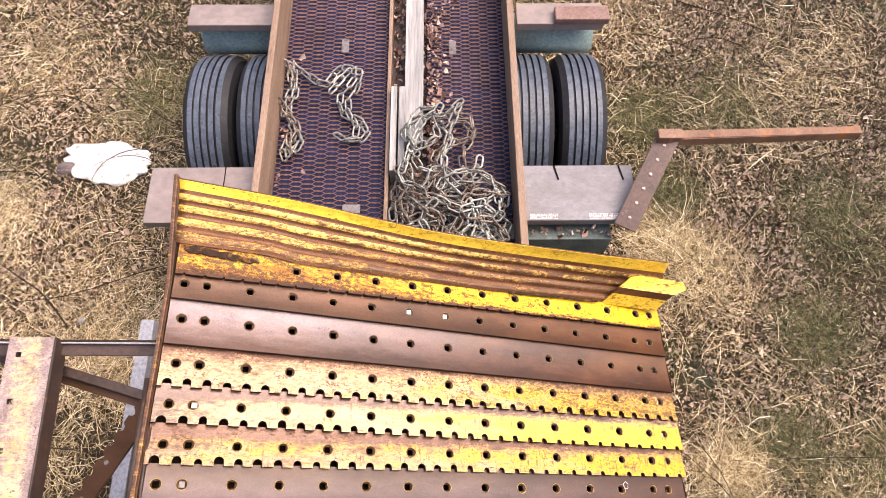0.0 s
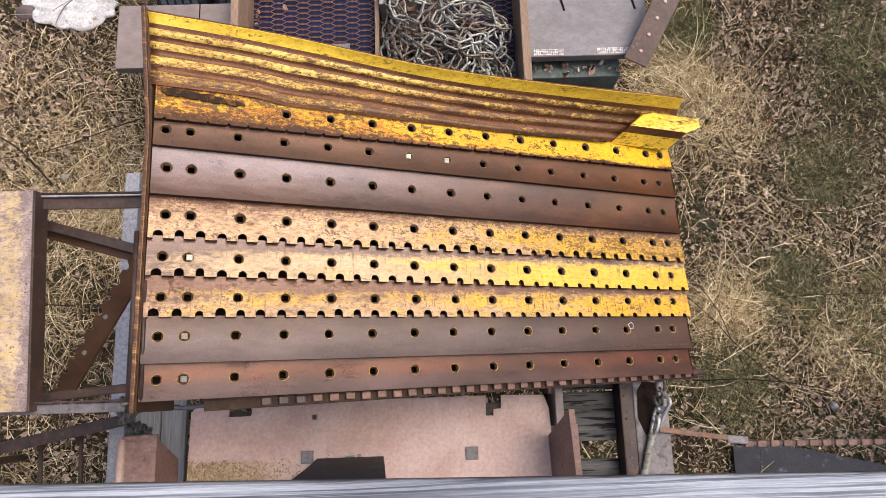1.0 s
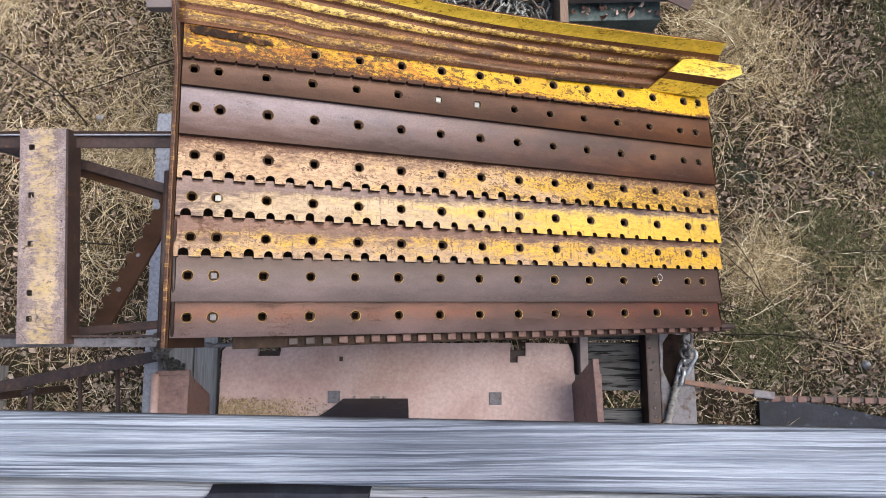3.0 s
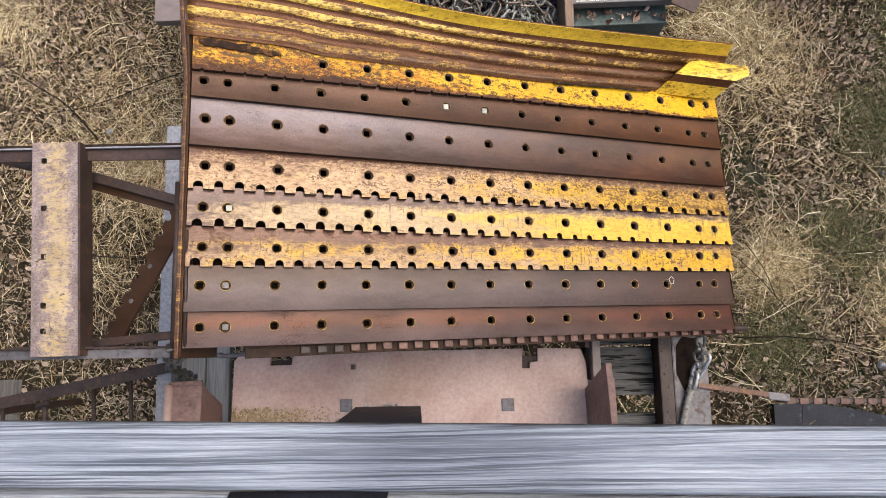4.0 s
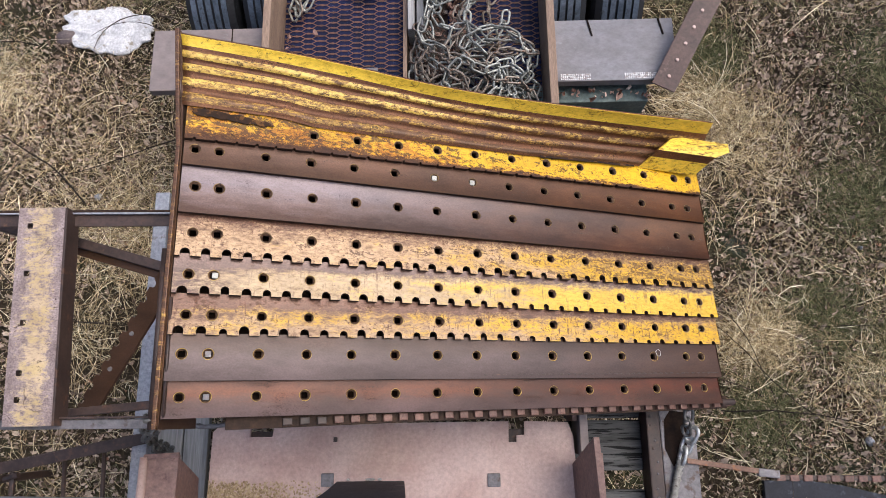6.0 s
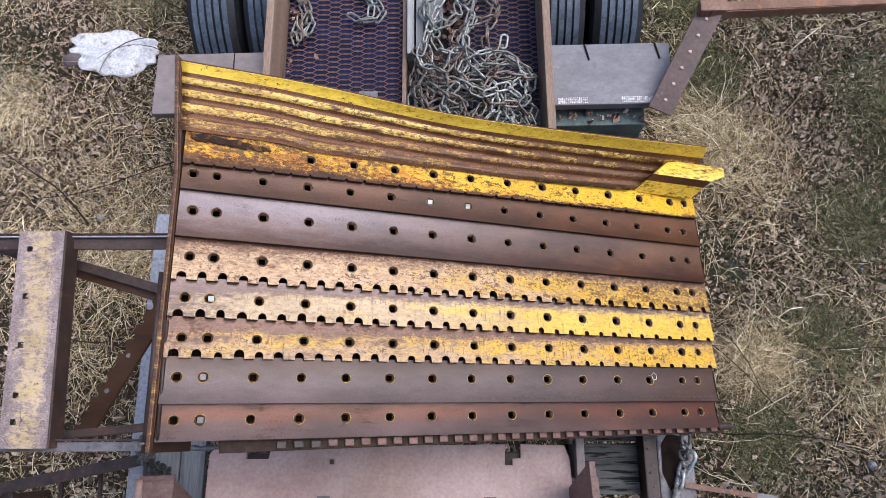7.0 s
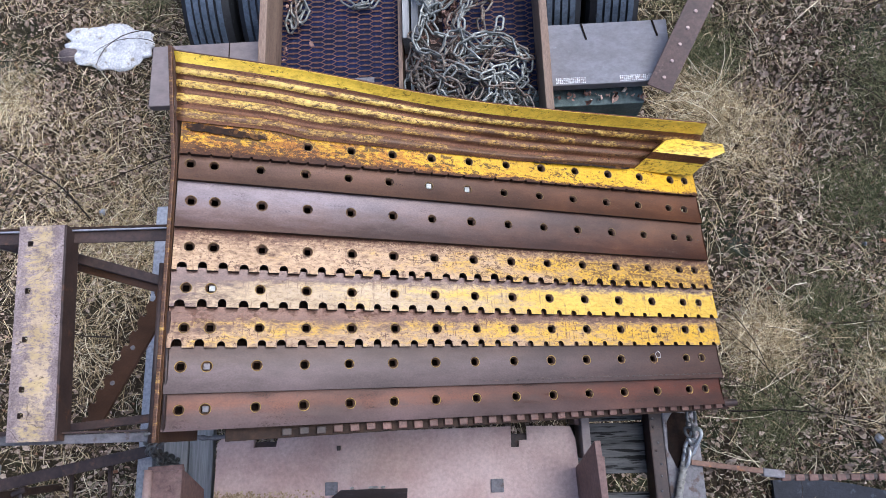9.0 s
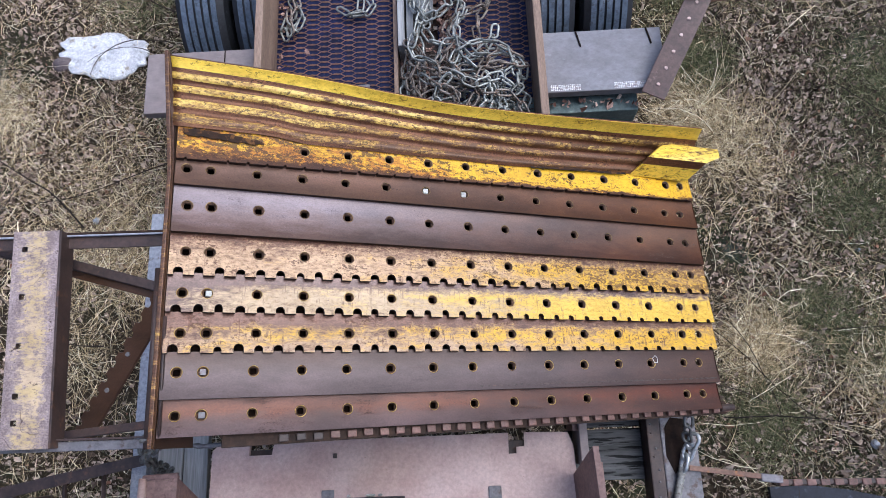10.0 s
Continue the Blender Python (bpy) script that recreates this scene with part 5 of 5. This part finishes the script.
        edge += [(c - 0.017, 0.040), (c - 0.011, 0.026), (c, 0.022), (c + 0.011, 0.026), (c + 0.017, 0.040)]
    outline = [(0, -0.042), (L, -0.042), (L, 0.038)] + edge[::-1]
    bm = slab(outline, -0.006, 0.006)
    turn = (b - a).to_track_quat("X", "Z").to_matrix().to_4x4()
    bm.transform(Matrix.Translation(a) @ turn @ pose(0, 0, 0, 180 + 8))
    part("scalloped_brace", bm, RUST_BROWN, sf, "rusty brace with a scalloped edge")
    for k in (0.5, 0.72):
        bm = bmesh.new()
        bmesh.ops.create_cone(bm, cap_ends=True, segments=8, radius1=0.009, radius2=0.008, depth=0.004)
        bm.transform(Matrix.Translation(a.lerp(b, k) + Vector((0, 0, 0.012))))
        part("bolt", bm, GREY_STEEL, sf)


STEP_PAINT = coat("worn_cream_paint", (-1.503, -1.327), -0.062, (0.29, 0.225, 0.208), (0.38, 0.30, 0.28), (0.58, 0.45, 0.30), (0.55, 0.42, 0.22),
                  [(0, 0.30), (0.25, 0.44), (0.5, 0.58), (0.7, 0.54), (0.88, 0.36), (1, 0.2)], [(0, 0.49), (1, 0.49)], ALL, [(0, 0.46), (1, 0.46)], (0.3, 0.5), 53, 0.15, metal=0.2, turned=True)
build_step_frame()


# ---- the low flatbed under the chute ----
def build_flatbed():
    fb = thing("flatbed_trailer", "old grey flatbed frame with weathered wooden deck boards", "trailer", (-0.28, 0, 0))
    part("frame_rail", box((-1.510, -1.6, 1.06), (-1.442, 1.10, 1.20), 0.006), PALE_GREY, fb, "grey steel frame rail")
    part("frame_rail", box((0.742, -1.6, 1.06), (0.800, 1.05, 1.20), 0.006), DARK_STEEL, fb, "dark steel frame rail with rivets")
    part("edge_board", box((0.803, -1.6, 1.05), (0.955, 1.05, 1.19), 0.006), GREY_STEEL, fb, "grey painted edge board")
    for y0, y1 in ((0.02, 0.20), (-0.205, 0.012), (-0.55, -0.285), (-0.80, -0.56), (0.21, 0.44), (0.45, 0.7)):
        part("deck_board", box((0.405, y0, 1.06), (0.740, y1, 1.10), 0.005), DARK_WOOD, fb, "dark weathered deck board")
    for x0, x1 in ((-1.440, -1.325), (-1.32, -1.21)):
        part("deck_board", box((x0, -1.2, 1.06), (x1, 0.9, 1.10), 0.005), GREY_WOOD_Y, fb, "grey weathered deck board")
    for y in (-0.9, -0.45, 0.14, 0.95):
        part("cross_beam", box((-1.44, y - 0.05, 1.00), (0.74, y + 0.05, 1.058), 0.004), DARK_STEEL, fb)
        part("cross_riser", box((-1.10, y - 0.045, 1.06), (0.40, y + 0.045, 1.20), 0.004), DARK_STEEL, fb)
    for x in (-1.476, 0.77):
        for y in (-1.4, 0.95):
            part("stand", box((x - 0.03, y - 0.04, 0), (x + 0.03, y + 0.04, 1.06), 0.004), DARK_STEEL, fb)
    for k in range(9):
        bm = bmesh.new()
        bmesh.ops.create_uvsphere(bm, u_segments=8, v_segments=5, radius=0.0055)
        bm.transform(Matrix.Translation((0.77 + random.uniform(-0.012, 0.012), 0.03 - 0.05 * k + random.uniform(-0.014, 0.014), 1.20)))
        part("rivet", bm, GREY_STEEL, fb)


build_flatbed()


def build_bucket():
    bk = thing("loader_bucket", "pinkish rusty steel bucket floor with bent side plates", "bucket", (-0.37, -0.3, 1.22))
    out = [(-1.150, -0.85), (0.425, -0.85), (0.425, -0.33), (0.412, -0.05), (0.392, 0.006), (0.208, 0.012), (0.206, -0.045), (0.172, -0.047), (0.172, -0.074), (0.138, -0.074), (0.141, 0.012),
           (-0.861, 0.009), (-0.871, -0.042), (-0.970, -0.042), (-0.964, 0.009), (-1.105, 0.006), (-1.128, -0.02)]
    part("bucket_floor", slab(out, 1.248, 1.270), PINK_RUST, bk, "pinkish rusty floor plate with two notches")
    part("floor_bearer", box((-1.09, -0.80, 1.204), (0.38, -0.02, 1.246), 0.003), DARK_STEEL, bk)
    for x, y in ((-0.628, -0.219), (0.072, -0.226)):
        part("square_boss", box((x - 0.027, y - 0.027, 1.269), (x + 0.027, y + 0.027, 1.278), 0.004), GREY_STEEL, bk, "worn square boss")
    part("small_lug", box((-0.606, -0.065, 1.269), (-0.590, -0.045, 1.280), 0.002), DARK_STEEL, bk)
    # right side plate
    def wall(p0, p1, p2, p3, t, mat, lbl):
        bm = bmesh.new()
        a = [bm.verts.new(p) for p in (p0, p1, p2, p3)]
        b = [bm.verts.new(Vector(p) + Vector(t)) for p in (p0, p1, p2, p3)]
        bm.faces.new(a)
        bm.faces.new(b[::-1])
        for i in range(4):
            bm.faces.new((a[i], b[i], b[(i + 1) % 4], a[(i + 1) % 4]))
        bmesh.ops.recalc_face_normals(bm, faces=bm.faces[:])
        return part("side_wall", bm, mat, bk, lbl)
    wall((0.402, -0.165, 1.271), (0.425, -0.85, 1.271), (0.475, -0.85, 1.60), (0.436, -0.05, 1.60), (0.022, 0, 0.0), RED_RUST, "red rusty side plate")
    part("wall_rib", beam((0.463, -0.11, 1.52), (0.478, -0.85, 1.52), 0.03, 0.05, 0.003), RED_RUST, bk)
    wall((-1.176, -0.205, 1.271), (-1.150, -0.85, 1.271), (-1.180, -0.85, 1.56), (-1.145, -0.105, 1.58), (-0.02, 0, 0.0), RED_RUST, "red rusty side plate")
    wall((-1.145, -0.105, 1.58), (-1.165, -0.85, 1.56), (-1.283, -0.85, 1.60), (-1.265, -0.115, 1.60), (0, 0.004, -0.02), RED_RUST, "bent top of the rusty side plate")
    part("rolled_edge", pipe((-1.268, -0.105, 1.60), (-1.286, -0.85, 1.60), 0.016), PINK_RUST, bk, "", True)
    part("front_lip", beam((-1.27, -0.104, 1.598), (-1.14, -0.098, 1.585), 0.02, 0.02, 0.004), RED_RUST, bk)
    part("corner_stake", box((0.432, -0.13, 1.11), (0.466, 0.30, 1.33), 0.004), TAUPE_BOARD, bk, "grey brown wooden stake")
    part("stake_back", box((0.408, 0.01, 1.11), (0.43, 0.30, 1.30), 0.004), RED_RUST, bk)


build_bucket()


def bucket_debris():
    """Yellowish flakes of moss and leaf gathered by the bucket's side plate."""
    verts, faces = [], []
    for _ in range(4200):
        x, y = -1.13 + abs(rng.normal()) * 0.2, -0.215 - abs(rng.normal()) * 0.14 - 0.05 * rng.random()
        if x > -0.45 or y < -0.8:
            continue
        l, a = rng.uniform(0.002, 0.007), rng.uniform(0, 6.283)
        z = 1.272 + rng.uniform(0, 0.006)
        base = len(verts)
        for k in range(5):
            q, r = a + k * 1.2566, l * rng.uniform(0.5, 1.1)
            verts.append((x + r * math.cos(q), y + r * math.sin(q), z + rng.uniform(0, 0.4) * l))
        faces += [(base, base + 1, base + 2), (base, base + 2, base + 3), (base, base + 3, base + 4)]
    scattered("leaf_litter", verts, faces, CRUMBS, "yellowish moss and leaf crumbs in the bucket's corner", "leaves")


bucket_debris()

# ---- chains and bars by the front corners ----
BIG = link_mesh(0.092, 0.060, 0.0185, "link")
BIG.materials.append(BRIGHT_STEEL)
DARKL = link_mesh(0.068, 0.046, 0.0135, "link")
DARKL.materials.append(CHAIN_DARK)
lay_chain(curve_through([(0.885, 0.075, on_chute(0.885, -0.12)), (0.884, 0.03, 1.34), (0.888, -0.03, 1.28), (0.895, -0.06, 1.255)], 5), DARKL, 0.046, "dark iron chain hanging off the chute's front corner", 0.4)
lay_chain(curve_through([(0.915, -0.055, 1.262), (0.90, -0.09, 1.240), (0.885, -0.125, 1.225), (0.870, -0.165, 1.218)], 5), BIG, 0.05, "bright shackle links on the flatbed's edge", 0.9)
lay_chain(curve_through([(-1.005, 0.03, 2.16), (-1.10, 0.02, 1.85), (-1.27, -0.03, 1.60), (-1.33, -0.06, 1.35), (-1.36, -0.10, 1.12)], 6), DARKL, 0.05, "rusty chain hanging from the chute's high corner", 0.4)
lay_chain(curve_through([(-1.30, 0.03, 1.56), (-1.32, -0.02, 1.50), (-1.31, -0.08, 1.40), (-1.35, -0.09, 1.30), (-1.35, -0.12, 1.12)], 6), DARKL, 0.046, "tangle of dark chain by the chute's corner", 0.4)


def build_rope(points, r, material, label, category, name):
    pts = curve_through(points, 10)
    bm = bmesh.new()
    loops = []
    for i, p in enumerate(pts):
        d = (pts[min(i + 1, len(pts) - 1)] - pts[max(i - 1, 0)]).normalized()
        u = d.orthogonal().normalized()
        v = d.cross(u)
        loops.append([bm.verts.new(p + (u * math.cos(a) + v * math.sin(a)) * r * (1 + 0.22 * math.sin(i * 1.7 + 2 * a) + random.uniform(-0.1, 0.1))) for a in [k * math.pi / 3 for k in range(6)]])
    for i in range(len(loops) - 1):
        for k in range(6):
            bm.faces.new((loops[i][k], loops[i][(k + 1) % 6], loops[i + 1][(k + 1) % 6], loops[i + 1][k]))
    bmesh.ops.recalc_face_normals(bm, faces=bm.faces[:])
    return tagged(part(name, bm, material, None, "", True), label, category)


build_rope([(-1.33, 0.0, 1.5), (-1.28, 0.005, 1.48), (-1.2, 0.02, 1.46), (-1.10, 0.005, 1.44), (-0.95, 0.02, 1.40)], 0.010, GREY_STEEL, "frayed grey wire rope under the chute's front", "wire rope", "wire_rope")


build_rope([(0.872, -0.155, 1.215), (0.855, -0.22, 1.207), (0.832, -0.30, 1.207), (0.80, -0.42, 1.207), (0.79, -0.7, 1.207)], 0.016, ROPE, "frayed pale rope lying on the flatbed's edge board", "rope", "rope")
# shadow of chain and shackle on the edge board, laid on as a black slab
bm = slab([(0.822, 0.01), (0.85, 0.05), (0.915, 0.04), (0.918, -0.08), (0.885, -0.15), (0.846, -0.185), (0.816, -0.11)], 1.1905, 1.1925)
ob = part("painted_shadow", bm, SHADE_CUT_BLACK, bpy.data.objects["edge_board"], "black painted shadow beside the shackle chain")


def build_gate():
    g = thing("folded_gate", "rusty angle bar with thin rods, beside the flatbed", "gate", (-1.7, -0.2, 1.2))
    part("top_bar", join(beam((-2.6, -0.27, 1.30), (-1.40, -0.040, 1.30), 0.045, 0.008, 0.002), beam((-2.6, -0.245, 1.28), (-1.40, -0.018, 1.28), 0.008, 0.04, 0.002)), DARK_STEEL, g)
    for x in (-1.752, -1.585, -2.16):
        part("rod", pipe((x, -0.115 + 0.19 * (x + 1.75), 1.285), (x + 0.01, -1.0, 1.20), 0.009, 10), DARK_STEEL, g, "", True)
    part("hinge", join(pipe((-1.95, -0.17, 1.315), (-1.945, -0.42, 1.30), 0.011), pipe((-1.98, -0.20, 1.32), (-1.92, -0.18, 1.325), 0.012)), DARK_STEEL, g, "dark steel hinge pin")
    part("leg", box((-2.58, -0.28, 0), (-2.54, -0.24, 1.29), 0.003), DARK_STEEL, g)
    part("bottom_bar", beam((-2.6, -1.0, 1.20), (-1.50, -1.0, 1.20), 0.03, 0.03), DARK_STEEL, g)


build_gate()


def build_toothed_bar():
    tb = thing("toothed_bar", "rusty bar joined to a worn toothed blade edge", "steel bar", (1.6, -0.22, 1.0))
    part("plain_bar", beam((0.90, -0.160, 1.205), (1.215, -0.208, 1.20), 0.022, 0.022, 0.003), ARM_RUST, tb)
    part("sleeve", beam((1.195, -0.210, 1.20), (1.285, -0.220, 1.20), 0.034, 0.03, 0.006), GREY_STEEL, tb, "grey steel sleeve")
    part("blade_edge", beam((1.26, -0.232, 1.185), (2.75, -0.262, 1.185), 0.020, 0.03, 0.002), DARK_STEEL, tb)
    for k in range(26):
        x = 1.29 + k * 0.057
        part("tooth", box((x - 0.019, -0.247 - 0.02 * (x - 1.26), 1.19), (x + 0.019, -0.221 - 0.02 * (x - 1.26), 1.206), 0.003), TOOTH_RUST, tb)
    part("stake", box((2.70, -0.28, 0), (2.74, -0.24, 1.17), 0.003), DARK_STEEL, tb)


build_toothed_bar()
bm = slab([(1.69, -0.341), (1.93, -0.341), (2.13, -0.37), (2.60, -0.48), (3.3, -0.66), (3.3, -1.15), (1.67, -1.15)], 0.03, 0.065)
ob = part("rubber_sheet", bm, BLACK_RUBBER)
tagged(ob, "black rubber sheet lying on the grass", "rubber sheet")


# ---- the railing under the camera ----
def wavy_board(x0, x1, y0, y1, z0, z1, turn_y, grain):
    """A worn board along x, its top raised in fine ridges of grain."""
    bm = bmesh.new()
    nx, ny = 90, 34
    grid = []
    for i in range(nx + 1):
        x = x0 + (x1 - x0) * i / nx
        row = []
        for j in range(ny + 1):
            s = j / ny
            y = y0 + (y1 - y0) * s
            edge = min(s, 1 - s) * (y1 - y0)
            drop = 0.010 * max(0, 1 - edge / 0.012) ** 2
            g = grain * noise.noise((x * 0.6, y * 95, 2.0)) + grain * 0.5 * noise.noise((x * 1.5, y * 230, 7.0))
            row.append(bm.verts.new((x, y + turn_y * x, z1 - drop + g)))
        grid.append(row)
    for i in range(nx):
        for j in range(ny):
            bm.faces.new((grid[i][j], grid[i + 1][j], grid[i + 1][j + 1], grid[i][j + 1]))
    rim = [grid[i][0] for i in range(nx + 1)] + [grid[nx][j] for j in range(1, ny + 1)] + [grid[i][ny] for i in range(nx - 1, -1, -1)] + [grid[0][j] for j in range(ny - 1, 0, -1)]
    low = [bm.verts.new((v.co.x, v.co.y, z0)) for v in rim]
    for i in range(len(rim)):
        j = (i + 1) % len(rim)
        bm.faces.new((rim[i], low[i], low[j], rim[j]))
    bm.faces.new(low)
    bmesh.ops.recalc_face_normals(bm, faces=bm.faces[:])
    return bm


RAIL_WOOD = rail_material("silvery_rail_wood", (0.05, 0.06, 0.08), (0.27, 0.31, 0.36), (0.42, 0.465, 0.52), 0, (-0.42, 0.35))
LEDGE_WOOD = rail_material("silvery_ledge_wood", (0.09, 0.09, 0.11), (0.26, 0.285, 0.32), (0.42, 0.455, 0.50), 13)


def build_railing():
    r = thing("railing", "weathered silver grey wooden railing with split grain", "railing", (0, -0.3, 0))
    part("top_rail", wavy_board(-3.2, 3.2, -0.225, -0.117, 3.080, 3.12, -0.020, 0.0016), RAIL_WOOD, r, "silver grey top rail", True)
    part("ledge_board", wavy_board(-3.2, 3.2, -0.48, -0.236, 3.03, 3.068, -0.020, 0.0012), LEDGE_WOOD, r, "grey ledge board below the top rail", True)
    for x in (-3.0, 3.0):
        part("post", box((x - 0.06, -0.40, 0), (x + 0.06, -0.12, 3.03), 0.006), GREY_WOOD_Y, r)
        part("spacer", box((x - 0.05, -0.22 - 0.02 * x, 3.03), (x + 0.05, -0.13 - 0.02 * x, 3.08), 0.003), GREY_WOOD_Y, r)


build_railing()


def build_strip():
    """Black belting laid over the ledge and hanging down outside it."""
    st = [(-0.66, -0.36, -0.470, 3.083), (-0.535, -0.236, -0.285, 3.080), (-0.492, -0.216, -0.240, 3.078), (-0.490, -0.214, -0.228, 3.066), (-0.494, -0.214, -0.226, 3.0), (-0.528, -0.228, -0.224, 2.15), (-0.552, -0.268, -0.223, 1.68), (-0.578, -0.300, -0.221, 1.325)]
    bm = bmesh.new()
    fr, bk = [], []
    for k, (xa, xb, y, z) in enumerate(st):
        off = Vector((0, 0, -0.008)) if k < 2 else (Vector((0, -0.006, -0.008)) if k < 4 else Vector((0, -0.010, 0)))
        fr.append([bm.verts.new((xa + (xb - xa) * i / 6, y, z + 0.003 * math.sin(i * 1.3 + k))) for i in range(7)])
        bk.append([bm.verts.new(v.co + off) for v in fr[-1]])
    for k in range(len(st) - 1):
        for i in range(6):
            bm.faces.new((fr[k][i], fr[k][i + 1], fr[k + 1][i + 1], fr[k + 1][i]))
            bm.faces.new((bk[k][i], bk[k + 1][i], bk[k + 1][i + 1], bk[k][i + 1]))
        for i in (0, 6):
            bm.faces.new((fr[k][i], fr[k + 1][i], bk[k + 1][i], bk[k][i]))
    for k in (0, -1):
        for i in range(6):
            bm.faces.new((fr[k][i], bk[k][i], bk[k][i + 1], fr[k][i + 1]))
    bmesh.ops.recalc_face_normals(bm, faces=bm.faces[:])
    s = thing("belt_strip", "black rubber belting hung over the railing's ledge", "rubber strip", (-0.4, -0.23, 3.05))
    part("belt", bm, BLACK_RUBBER, s)
    for x, w in ((-0.44, 0.022), (-0.40, 0.010), (-0.53, 0.008)):
        bm = bmesh.new()
        bmesh.ops.create_uvsphere(bm, u_segments=12, v_segments=6, radius=1)
        bm.transform(Matrix.Translation((x, -0.214, 1.335)) @ Matrix.Diagonal((w, 0.006, 0.012, 1)))
        part("rivet", bm, BRIGHT_STEEL, s)


build_strip()
bm = bmesh.new()
bmesh.ops.create_cone(bm, cap_ends=True, segments=28, radius1=0.036, radius2=0.033, depth=0.03)
for f in bm.faces:
    f.material_index = 0 if f.normal.z > 0.9 else 1
bm.transform(Matrix.Translation((-0.186, -0.287, 3.083)))
ob = part("sawn_pole_end", bm, (LOG_END, BARK))
tagged(ob, "pale sawn end of a round pole on the ledge", "pole")
bm = bmesh.new()
bmesh.ops.create_cone(bm, cap_ends=True, segments=20, radius1=0.016, radius2=0.013, depth=0.006)
bm.transform(Matrix.Translation((-0.122, -0.262, 3.069)))
ob = part("wood_knot", bm, KNOT)
ob.parent = bpy.data.objects["ledge_board"]
ob.matrix_parent_inverse = bpy.data.objects["ledge_board"].matrix_world.inverted()
ob["label"] = "dark knot in the board"
